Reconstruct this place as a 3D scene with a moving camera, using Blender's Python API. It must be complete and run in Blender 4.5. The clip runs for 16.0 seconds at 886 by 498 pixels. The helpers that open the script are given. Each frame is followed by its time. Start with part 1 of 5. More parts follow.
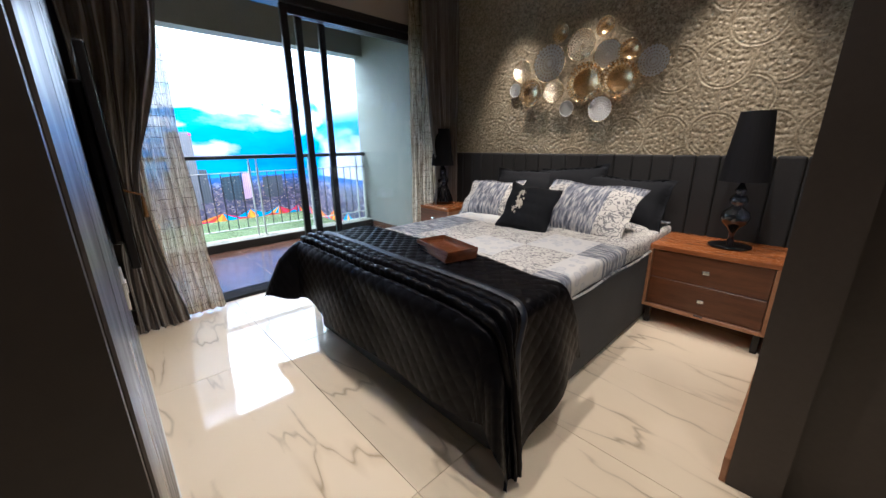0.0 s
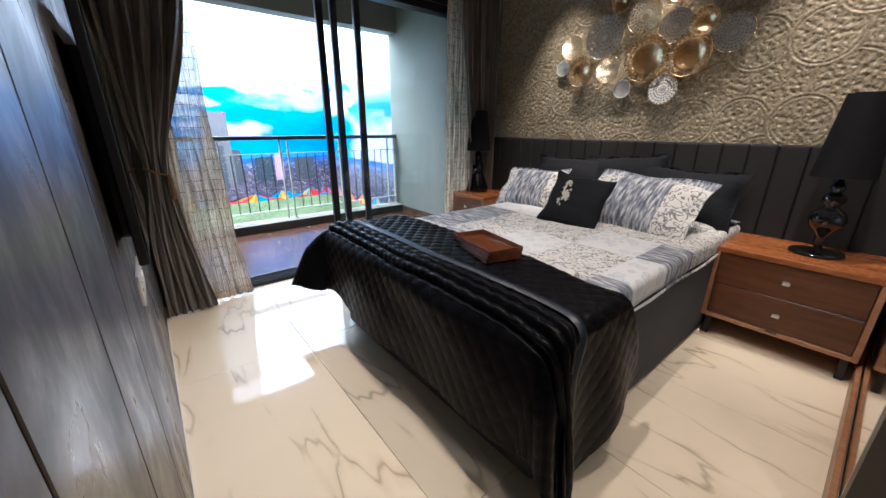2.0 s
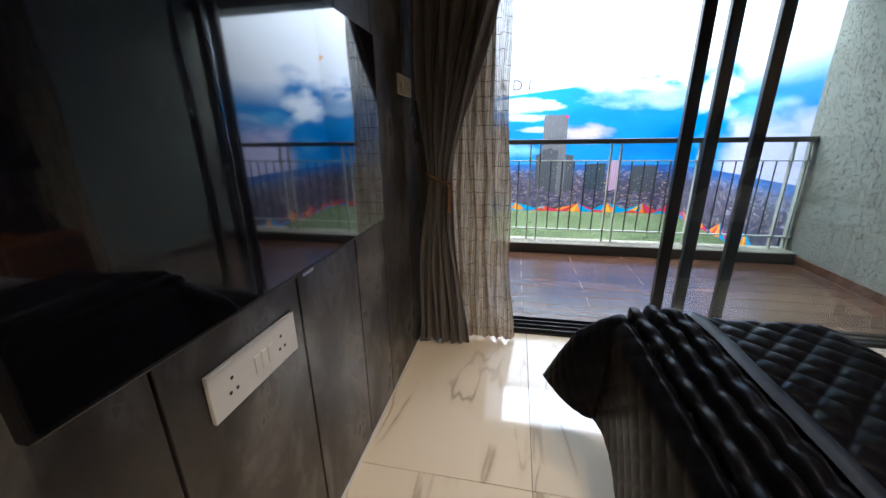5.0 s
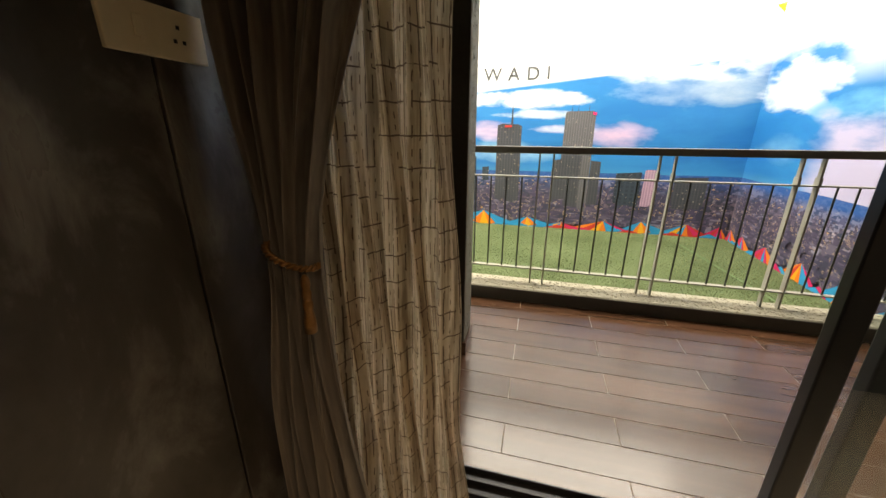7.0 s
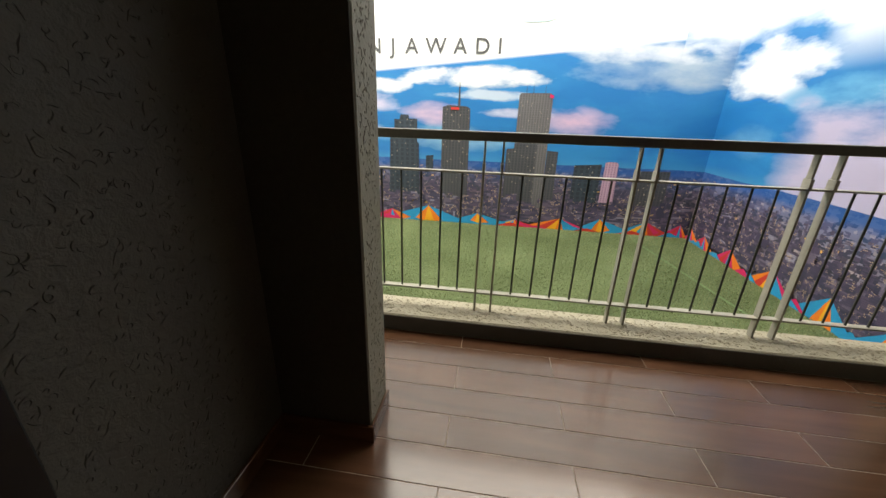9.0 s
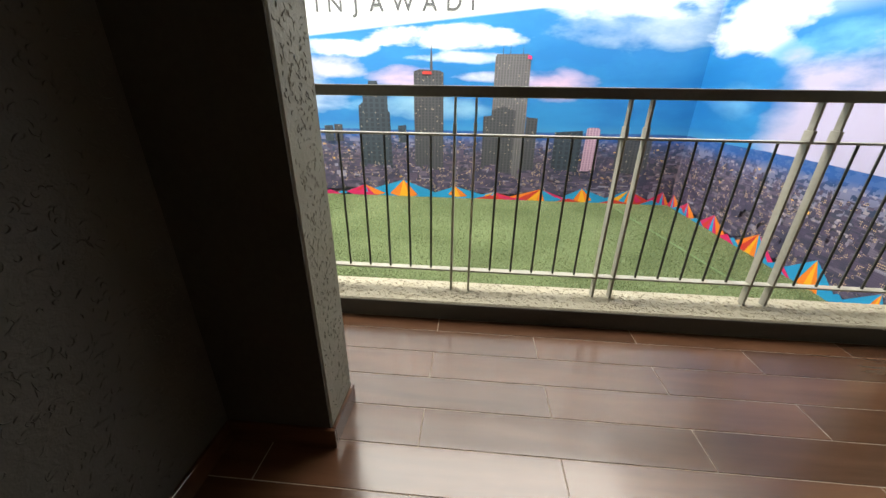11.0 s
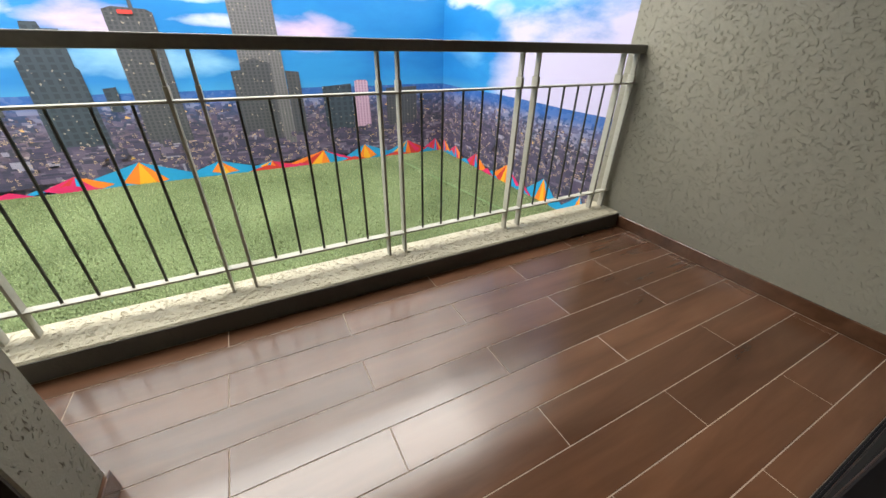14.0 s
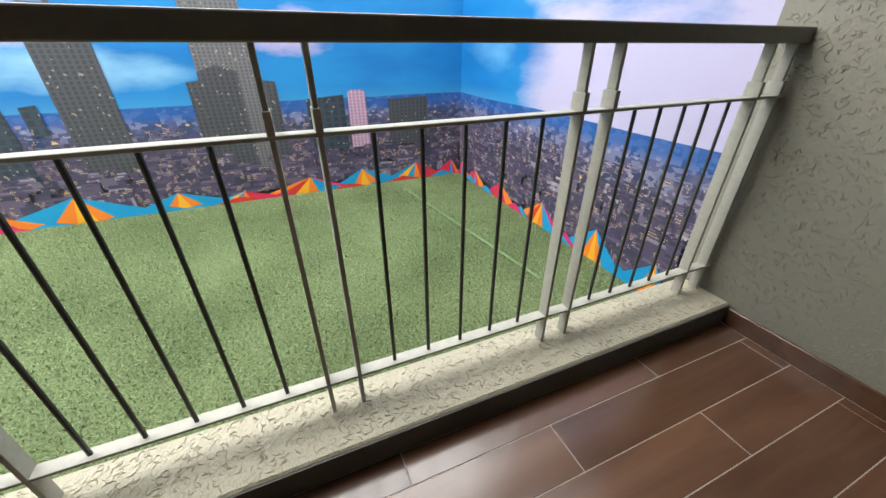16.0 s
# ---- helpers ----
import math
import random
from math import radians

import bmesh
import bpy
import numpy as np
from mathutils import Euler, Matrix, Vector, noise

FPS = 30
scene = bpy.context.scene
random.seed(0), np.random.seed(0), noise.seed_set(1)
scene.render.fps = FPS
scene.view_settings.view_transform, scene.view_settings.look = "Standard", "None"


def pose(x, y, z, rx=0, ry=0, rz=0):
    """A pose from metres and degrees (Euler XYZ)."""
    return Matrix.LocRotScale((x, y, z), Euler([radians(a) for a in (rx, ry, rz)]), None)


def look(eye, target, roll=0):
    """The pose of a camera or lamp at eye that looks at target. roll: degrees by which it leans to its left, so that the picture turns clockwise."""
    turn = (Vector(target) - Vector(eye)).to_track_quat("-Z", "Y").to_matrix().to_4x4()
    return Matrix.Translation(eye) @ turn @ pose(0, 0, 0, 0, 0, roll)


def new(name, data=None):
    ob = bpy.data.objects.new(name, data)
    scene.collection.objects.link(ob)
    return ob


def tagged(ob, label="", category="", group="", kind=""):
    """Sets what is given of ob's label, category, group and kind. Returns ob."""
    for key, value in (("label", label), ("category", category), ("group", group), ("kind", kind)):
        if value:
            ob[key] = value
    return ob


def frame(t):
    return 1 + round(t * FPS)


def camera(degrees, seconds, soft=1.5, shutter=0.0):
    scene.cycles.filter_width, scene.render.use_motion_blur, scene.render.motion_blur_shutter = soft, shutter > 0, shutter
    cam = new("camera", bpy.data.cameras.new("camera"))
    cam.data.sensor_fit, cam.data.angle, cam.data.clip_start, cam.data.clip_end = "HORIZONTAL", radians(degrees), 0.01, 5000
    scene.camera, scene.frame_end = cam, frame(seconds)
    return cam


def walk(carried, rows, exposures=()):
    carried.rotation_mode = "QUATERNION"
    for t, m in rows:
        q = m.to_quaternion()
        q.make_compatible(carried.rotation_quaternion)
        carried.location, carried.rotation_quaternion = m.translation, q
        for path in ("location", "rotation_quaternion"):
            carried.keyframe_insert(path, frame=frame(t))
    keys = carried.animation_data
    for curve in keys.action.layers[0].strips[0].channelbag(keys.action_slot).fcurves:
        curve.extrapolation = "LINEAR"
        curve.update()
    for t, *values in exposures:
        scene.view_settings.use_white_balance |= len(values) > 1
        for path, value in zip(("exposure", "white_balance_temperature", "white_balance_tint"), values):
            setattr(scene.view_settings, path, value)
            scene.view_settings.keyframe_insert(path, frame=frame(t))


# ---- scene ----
cam = camera(102.1, 16.0)
PATH = [
    (0, (0.723, 0.041, 1.098), (-0.672, 1.361, 0.54), -0.6),
    (0.5, (0.72, 0.039, 1.108), (-0.667, 1.351, 0.511), -0.7),
    (1, (0.689, 0.041, 1.107), (-0.704, 1.34, 0.496), -0.7),
    (1.5, (0.628, 0.05, 1.106), (-0.777, 1.324, 0.473), -0.3),
    (2, (0.556, 0.121, 1.099), (-0.916, 1.314, 0.459), 0.2),
    (2.5, (0.495, 0.184, 1.115), (-1.143, 1.144, 0.487), 0.2),
    (3, (0.399, 0.228, 1.071), (-1.398, 0.869, 0.473), -1.1),
    (3.5, (0.263, 0.294, 1.06), (-1.603, 0.71, 0.474), -1.2),
    (4, (0.1, 0.409, 1.048), (-1.804, 0.582, 0.462), -0.4),
    (4.5, (-0.076, 0.463, 1.053), (-1.976, 0.265, 0.461), -1.2),
    (4.7, (-0.173, 0.48, 1.052), (-2.06, 0.165, 0.468), -1.4),
    (6.8, (-1.296, 0.622, 1.105), (-3.126, 0.125, 0.471), 0.1),
    (7, (-1.382, 0.63, 1.108), (-3.217, 0.144, 0.477), 0.2),
    (7.5, (-1.565, 0.647, 1.107), (-3.4, 0.181, 0.462), 0.1),
    (8, (-1.746, 0.619, 1.093), (-3.624, 0.367, 0.453), 1.1),
    (8.5, (-1.90, 0.647, 1.073), (-3.759, 0.436, 0.421), 1.4),
    (8.7, (-1.968, 0.657, 1.071), (-3.811, 0.427, 0.41), 1.9),
    (10.8, (-2.269, 0.765, 1.015), (-4.085, 0.525, 0.212), 1.4),
    (11, (-2.229, 0.708, 0.991), (-4.053, 0.56, 0.184), 0.8),
    (11.5, (-2.185, 0.634, 0.994), (-3.966, 0.812, 0.101), 1.5),
    (12, (-2.182, 0.621, 0.999), (-3.927, 0.956, 0.082), 1.4),
    (12.5, (-2.175, 0.622, 0.994), (-3.868, 1.12, 0.052), 1.5),
    (13, (-2.185, 0.63, 0.99), (-3.802, 1.322, 0.039), 1.4),
    (13.5, (-2.215, 0.668, 0.992), (-3.778, 1.448, 0.02), 1.3),
    (14, (-2.323, 0.825, 1.001), (-3.853, 1.64, 0.003), 1.2),
    (14.5, (-2.422, 0.978, 0.996), (-3.945, 1.801, -0.005), 0.7),
    (15, (-2.665, 1.094, 0.98), (-4.146, 1.997, -0.016), 1.0),
    (15.5, (-2.907, 1.2, 0.977), (-4.366, 2.139, -0.018), 1.3),
    (16, (-3.072, 1.330, 0.964), (-4.672, 2.014, -0.02), -0.1),
]
EXPOSURE = [(0, 1.08, 4950, 10), (3.5, 1.08, 4900, 10), (4.2, 0.86, 4950, 10), (4.7, 0.56, 5050, 10), (6.8, -0.08, 7700, 10), (8.0, -0.40, 7400, 10), (8.7, -0.62, 7300, 10),
            (11, -0.12, 6900, 10), (11.5, 0.06, 6950, 10), (12.5, 0.18, 6800, 10), (13.5, 0.12, 6750, 10), (14.5, -0.06, 6500, 10), (16, -0.16, 6300, 10)]
walk(cam, [(t, look(eye, target, roll)) for t, eye, target, roll in PATH], EXPOSURE)

# ---- world and light ----
world = bpy.data.worlds.new("world")
scene.world = world
world.use_nodes = True
sky = world.node_tree.nodes.new("ShaderNodeTexSky")
sky.sky_type, sky.sun_disc, sky.sun_elevation, sky.sun_rotation = "NISHITA", False, radians(40), radians(200)
world.node_tree.links.new(sky.outputs[0], world.node_tree.nodes["Background"].inputs[0])
world.node_tree.nodes["Background"].inputs[1].default_value = 0.05


def area_lamp(name, at, size, power, colour, down=(0, 0, -1), spread=180):
    lamp = bpy.data.lights.new(name, "AREA")
    lamp.shape, lamp.size, lamp.size_y = "RECTANGLE", size[0], size[1]
    lamp.energy, lamp.color, lamp.spread = power, colour, radians(spread)
    ob = new(name, lamp)
    ob.matrix_world = look(at, Vector(at) + Vector(down))
    return ob


def spot_lamp(name, at, target, power, colour, cone=70, blend=0.6, radius=0.03):
    lamp = bpy.data.lights.new(name, "SPOT")
    lamp.energy, lamp.color, lamp.spot_size, lamp.spot_blend, lamp.shadow_soft_size = power, colour, radians(cone), blend, radius
    ob = new(name, lamp)
    ob.matrix_world = look(at, target)
    return ob


WARM = (1.0, 0.75, 0.50)
COOL = (1.0, 0.985, 0.95)
# the bright hall lights over the turf, in front of the printed skyline
area_lamp("hall_light", (-5.02, -0.45, 3.44), (2.1, 6.4), 425, COOL)
# warm downlights of the bedroom ceiling; two unseen fills join them in the second loop
for x, power in ((-1.25, 74), (-0.62, 74), (0.20, 62)):
    spot_lamp("wall_washer_lamp", (x, 2.43, 2.54), (x, 2.80, 0.6), power, WARM, 54, 1.0)
# the first and the last are added to brighten curtains, floor and passage
for x, y, power, cone in ((-1.25, 0.95, 36, 85), (-0.2, 0.75, 46, 120), (0.35, 1.5, 36, 120), (1.7, 0.2, 26, 120)):
    spot_lamp("downlight_fill_lamp", (x, y, 2.54), (x, y + 0.12, 0), power, WARM, cone, 0.8)

# ---- materials ----


def nodes(name):
    m = bpy.data.materials.new(name)
    m.use_nodes = True
    nt = m.node_tree
    return m, nt, nt.nodes["Principled BSDF"]


def add(nt, kind, **values):
    """A node, with its inputs set by name (underscores for spaces) or linked."""
    n = nt.nodes.new(kind)
    for key, value in values.items():
        sock = n.inputs[int(key[1:])] if key[0] == "i" and key[1:].isdigit() else n.inputs[key.replace("_", " ")]
        if isinstance(value, bpy.types.NodeSocket):
            nt.links.new(value, sock)
        else:
            sock.default_value = value
    return n


def ramp(nt, fac, stops):
    n = nt.nodes.new("ShaderNodeValToRGB")
    els = n.color_ramp.elements
    while len(els) < len(stops):
        els.new(0.5)
    for e, (p, c) in zip(els, stops):
        e.position = p
        e.color = (*c, 1) if len(c) == 3 else c
    nt.links.new(fac, n.inputs[0])
    return n.outputs[0]


def mixc(nt, fac, a, b, mode="MIX"):
    n = nt.nodes.new("ShaderNodeMix")
    n.data_type, n.blend_type = "RGBA", mode
    for sock, value in ((n.inputs[0], fac), (n.inputs[6], a), (n.inputs[7], b)):
        if isinstance(value, bpy.types.NodeSocket):
            nt.links.new(value, sock)
        elif isinstance(value, (int, float)):
            sock.default_value = value
        else:
            sock.default_value = (*value, 1)
    return n.outputs[2]


def math_node(nt, op, a, b=0.0, clamp=False):
    n = nt.nodes.new("ShaderNodeMath")
    n.operation, n.use_clamp = op, clamp
    for sock, value in zip(n.inputs, (a, b)):
        if isinstance(value, bpy.types.NodeSocket):
            nt.links.new(value, sock)
        else:
            sock.default_value = value
    return n.outputs[0]


def coords(nt, scale=(1, 1, 1), rot=(0, 0, 0), kind="Object"):
    tc = nt.nodes.new("ShaderNodeTexCoord")
    mp = nt.nodes.new("ShaderNodeMapping")
    nt.links.new(tc.outputs[kind], mp.inputs[0])
    mp.inputs["Scale"].default_value = scale
    mp.inputs["Rotation"].default_value = rot
    return mp.outputs[0]


def world_coords(nt, scale=(1, 1, 1), rot=(0, 0, 0)):
    g = nt.nodes.new("ShaderNodeNewGeometry")
    mp = nt.nodes.new("ShaderNodeMapping")
    nt.links.new(g.outputs["Position"], mp.inputs[0])
    mp.inputs["Scale"].default_value = scale
    mp.inputs["Rotation"].default_value = rot
    return mp.outputs[0]


def bump(nt, height, strength, dist):
    b = add(nt, "ShaderNodeBump", Strength=strength, Distance=dist, Height=height)
    return b.outputs[0]


def plain(name, colour, rough=0.5, metal=0.0, grain=60.0, vary=0.15, relief=0.1, coat=0.0, stretch=(1, 1, 1)):
    """A surface with fine grain and broad, faint unevenness."""
    m, nt, p = nodes(name)
    co = coords(nt, stretch)
    fine = add(nt, "ShaderNodeTexNoise", Vector=co, Scale=grain, Detail=4.0)
    broad = add(nt, "ShaderNodeTexNoise", Vector=co, Scale=2.3, Detail=3.0)
    dark = tuple(c * (1 - vary) for c in colour)
    light = tuple(min(1, c * (1 + vary)) for c in colour)
    a = ramp(nt, fine.outputs[0], [(0.3, dark), (0.7, light)])
    b = ramp(nt, broad.outputs[0], [(0.3, dark), (0.7, light)])
    nt.links.new(mixc(nt, 0.5, a, b), p.inputs["Base Color"])
    r = nt.nodes.new("ShaderNodeMapRange")
    nt.links.new(broad.outputs[0], r.inputs[0])
    r.inputs[3].default_value, r.inputs[4].default_value = max(0.02, rough - 0.08), min(1, rough + 0.08)
    nt.links.new(r.outputs[0], p.inputs["Roughness"])
    p.inputs["Metallic"].default_value = metal
    p.inputs["Coat Weight"].default_value = coat
    if relief:
        nt.links.new(bump(nt, fine.outputs[0], relief, 0.004), p.inputs["Normal"])
    return m



def marble():
    m, nt, p = nodes("marble_tile")
    info = nt.nodes.new("ShaderNodeObjectInfo")
    co = world_coords(nt)
    shift = add(nt, "ShaderNodeVectorMath")
    nt.links.new(co, shift.inputs[0])
    comb = add(nt, "ShaderNodeCombineXYZ", X=math_node(nt, "MULTIPLY", info.outputs["Random"], 9.0), Y=math_node(nt, "MULTIPLY", info.outputs["Random"], 23.0))
    nt.links.new(comb.outputs[0], shift.inputs[1])
    co = shift.outputs[0]
    drift = nt.nodes.new("ShaderNodeMapping")
    nt.links.new(co, drift.inputs[0])
    drift.inputs["Rotation"].default_value, drift.inputs["Scale"].default_value = (0, 0, -0.55), (0.42, 1.7, 1)
    warp = add(nt, "ShaderNodeTexNoise", Vector=drift.outputs[0], Scale=1.5, Detail=4.0, Roughness=0.45, Distortion=0.15)
    broad = add(nt, "ShaderNodeTexNoise", Vector=co, Scale=1.7, Detail=4.0, Distortion=0.8)
    vein = math_node(nt, "ABSOLUTE", math_node(nt, "SUBTRACT", warp.outputs[0], 0.5))
    thin = ramp(nt, vein, [(0.0, (1, 1, 1)), (0.002, (0.8, 0.8, 0.8)), (0.007, (0, 0, 0))])
    mask = ramp(nt, broad.outputs[0], [(0.45, (0, 0, 0)), (0.62, (0.8, 0.8, 0.8))])
    v = mixc(nt, 1.0, thin, mask, "MULTIPLY")
    wide = ramp(nt, vein, [(0.0, (0.40, 0.40, 0.40)), (0.030, (0, 0, 0))])
    w = mixc(nt, 1.0, wide, mask, "MULTIPLY")
    base = mixc(nt, broad.outputs[0], (0.90, 0.79, 0.62), (0.83, 0.72, 0.54))
    c = mixc(nt, w, base, (0.66, 0.55, 0.40))
    c = mixc(nt, v, c, (0.42, 0.34, 0.23))
    # fine branching cracks that run aslant
    slant = nt.nodes.new("ShaderNodeMapping")
    nt.links.new(co, slant.inputs[0])
    slant.inputs["Rotation"].default_value, slant.inputs["Scale"].default_value = (0, 0, 0.75), (0.35, 2.3, 1)
    crack = add(nt, "ShaderNodeTexNoise", Vector=slant.outputs[0], Scale=1.25, Detail=4.0, Roughness=0.42, Distortion=0.1)
    off = math_node(nt, "ABSOLUTE", math_node(nt, "SUBTRACT", crack.outputs[0], 0.53))
    veil = ramp(nt, off, [(0.0, (0.5, 0.5, 0.5)), (0.028, (0, 0, 0))])
    hair = ramp(nt, off, [(0.0, (0.9, 0.9, 0.9)), (0.006, (0, 0, 0))])
    thick = ramp(nt, broad.outputs[0], [(0.38, (1, 1, 1)), (0.52, (0.04, 0.04, 0.04))])
    c = mixc(nt, mixc(nt, 1.0, veil, thick, "MULTIPLY"), c, (0.66, 0.54, 0.38))
    c = mixc(nt, mixc(nt, 1.0, hair, thick, "MULTIPLY"), c, (0.46, 0.36, 0.23))
    nt.links.new(c, p.inputs["Base Color"])
    p.inputs["Roughness"].default_value = 0.055
    p.inputs["IOR"].default_value = 1.6
    return m


def wood(name, dark, light, rough=0.3, along=(1, 12, 12), random_tone=0.0, scale=3.0, world_space=False, fleck=0.25, relief=0.12):
    m, nt, p = nodes(name)
    co = world_coords(nt, along) if world_space else coords(nt, along)
    ring = add(nt, "ShaderNodeTexNoise", Vector=co, Scale=scale, Detail=6.0, Distortion=0.6)
    fine = add(nt, "ShaderNodeTexNoise", Vector=co, Scale=scale * 9, Detail=3.0)
    c = ramp(nt, ring.outputs[0], [(0.28, dark), (0.72, light)])
    c = mixc(nt, fleck, c, ramp(nt, fine.outputs[0], [(0.3, dark), (0.7, light)]))
    if random_tone:
        info = nt.nodes.new("ShaderNodeObjectInfo")
        tone = ramp(nt, info.outputs["Random"], [(0.0, (1 - random_tone,) * 3), (1.0, (1 + random_tone,) * 3)])
        c = mixc(nt, 1.0, c, tone, "MULTIPLY")
    nt.links.new(c, p.inputs["Base Color"])
    nt.links.new(math_node(nt, "ADD", math_node(nt, "MULTIPLY", fine.outputs[0], 0.14), rough - 0.07), p.inputs["Roughness"])
    nt.links.new(bump(nt, ring.outputs[0], relief, 0.003), p.inputs["Normal"])
    return m


def stucco(name, colour, size=42.0, strength=1.0):
    """Trowelled plaster: sandy grain over soft lumps."""
    m, nt, p = nodes(name)
    co = world_coords(nt)
    lumps = add(nt, "ShaderNodeTexNoise", Vector=co, Scale=size, Detail=4.0, Distortion=0.6)
    grain = add(nt, "ShaderNodeTexNoise", Vector=co, Scale=220.0, Detail=3.0)
    broad = add(nt, "ShaderNodeTexNoise", Vector=co, Scale=1.6, Detail=4.0)
    total = math_node(nt, "ADD", lumps.outputs[0], math_node(nt, "MULTIPLY", grain.outputs[0], 0.3))
    c = mixc(nt, broad.outputs[0], tuple(v * 0.84 for v in colour), tuple(min(1, v * 1.14) for v in colour))
    c = mixc(nt, math_node(nt, "MULTIPLY", grain.outputs[0], 0.3), c, tuple(v * 0.72 for v in colour))
    nt.links.new(c, p.inputs["Base Color"])
    p.inputs["Roughness"].default_value = 0.7
    nt.links.new(bump(nt, total, min(1.0, strength * 0.6), 0.005 * max(1.0, strength * 0.6)), p.inputs["Normal"])
    return m


def panel_finish():
    """Dark concrete-look laminate with cloudy streaks and a low sheen."""
    m, nt, p = nodes("wall_panel")
    co = world_coords(nt, (1, 1, 0.55))
    a = add(nt, "ShaderNodeTexNoise", Vector=co, Scale=6.0, Detail=8.0, Distortion=0.4, Roughness=0.62)
    b = add(nt, "ShaderNodeTexNoise", Vector=co, Scale=40.0, Detail=3.0)
    c = ramp(nt, a.outputs[0], [(0.34, (0.028, 0.023, 0.019)), (0.50, (0.050, 0.043, 0.038)), (0.66, (0.165, 0.155, 0.146))])
    nt.links.new(c, p.inputs["Base Color"])
    nt.links.new(math_node(nt, "ADD", math_node(nt, "MULTIPLY", ramp(nt, a.outputs[0], [(0.35, (1, 1, 1)), (0.65, (0, 0, 0))]), 0.22), 0.26), p.inputs["Roughness"])
    nt.links.new(bump(nt, math_node(nt, "ADD", a.outputs[0], math_node(nt, "MULTIPLY", b.outputs[0], 0.15)), 0.16, 0.006), p.inputs["Normal"])
    return m


def wallpaper():
    m, nt, p = nodes("embossed_wallpaper")
    co = world_coords(nt)
    a = add(nt, "ShaderNodeTexNoise", Vector=co, Scale=55.0, Detail=5.0, Distortion=0.8)
    b = add(nt, "ShaderNodeTexNoise", Vector=co, Scale=7.0, Detail=4.0)
    c = ramp(nt, a.outputs[0], [(0.34, (0.17, 0.14, 0.09)), (0.5, (0.31, 0.265, 0.18)), (0.66, (0.46, 0.40, 0.29))])
    c = mixc(nt, math_node(nt, "MULTIPLY", b.outputs[0], 0.4), c, (0.24, 0.19, 0.12))
    # shade of small pits, painted as dark spots in the colour
    pit_shade = add(nt, "ShaderNodeTexVoronoi", Vector=co, Scale=44.0)
    c = mixc(nt, ramp(nt, pit_shade.outputs["Distance"], [(0.14, (0.7, 0.7, 0.7)), (0.22, (0, 0, 0))]), c, (0.045, 0.035, 0.022))
    nt.links.new(c, p.inputs["Base Color"])
    p.inputs["Roughness"].default_value = 0.52
    p.inputs["Metallic"].default_value = 0.15
    nt.links.new(bump(nt, a.outputs[0], 0.35, 0.004), p.inputs["Normal"])
    return m


def printed_sheet(name, tile=0.42, rot=0.0, split=0.55, brushed=(16, 100, 11), ink=0.022):
    """White cotton printed in patches: grey-blue brush strokes, line scrolls and pale leaf shapes."""
    m, nt, p = nodes(name)
    co = coords(nt, (1, 1, 1), (0, 0, rot))
    sep = add(nt, "ShaderNodeSeparateXYZ", Vector=co)
    cell = add(nt, "ShaderNodeTexVoronoi", Vector=co, Scale=1.0 / tile, Randomness=0.0)
    cell.feature, cell.distance = "F1", "CHEBYCHEV"
    pick = add(nt, "ShaderNodeSeparateColor", Color=cell.outputs["Color"])
    stretch = nt.nodes.new("ShaderNodeMapping")
    nt.links.new(co, stretch.inputs[0])
    stretch.inputs["Scale"].default_value = brushed
    brush = add(nt, "ShaderNodeTexNoise", Vector=stretch.outputs[0], Scale=1.0, Detail=5.0)
    strokes = ramp(nt, brush.outputs[0], [(0.36, (0.06, 0.07, 0.10)), (0.5, (0.19, 0.205, 0.26)), (0.64, (0.50, 0.50, 0.50))])
    scroll = add(nt, "ShaderNodeTexNoise", Vector=co, Scale=21.0, Detail=1.0, Distortion=1.6)
    edge = math_node(nt, "ABSOLUTE", math_node(nt, "SUBTRACT", scroll.outputs[0], 0.5))
    lines = ramp(nt, edge, [(0.0, (0.16, 0.16, 0.17)), (ink, (0.20, 0.20, 0.21)), (ink + 0.016, (0.58, 0.565, 0.54))])
    leaf = add(nt, "ShaderNodeTexVoronoi", Vector=co, Scale=19.0)
    leaves = ramp(nt, leaf.outputs["Distance"], [(0.26, (0.54, 0.55, 0.58)), (0.38, (0.44, 0.46, 0.50)), (0.46, (0.60, 0.60, 0.60))])
    a = mixc(nt, math_node(nt, "GREATER_THAN", pick.outputs[0], split), strokes, leaves)
    c = mixc(nt, math_node(nt, "GREATER_THAN", pick.outputs[1], 0.55), a, lines)
    weave = add(nt, "ShaderNodeTexNoise", Vector=co, Scale=260.0, Detail=2.0)
    nt.links.new(c, p.inputs["Base Color"])
    p.inputs["Roughness"].default_value = 0.75
    p.inputs["Sheen Weight"].default_value = 0.15
    crease = add(nt, "ShaderNodeTexNoise", Vector=co, Scale=9.0, Detail=4.0, Distortion=1.2)
    h = math_node(nt, "ADD", crease.outputs[0], math_node(nt, "MULTIPLY", weave.outputs[0], 0.05))
    nt.links.new(bump(nt, h, 0.35, 0.012), p.inputs["Normal"])
    return m


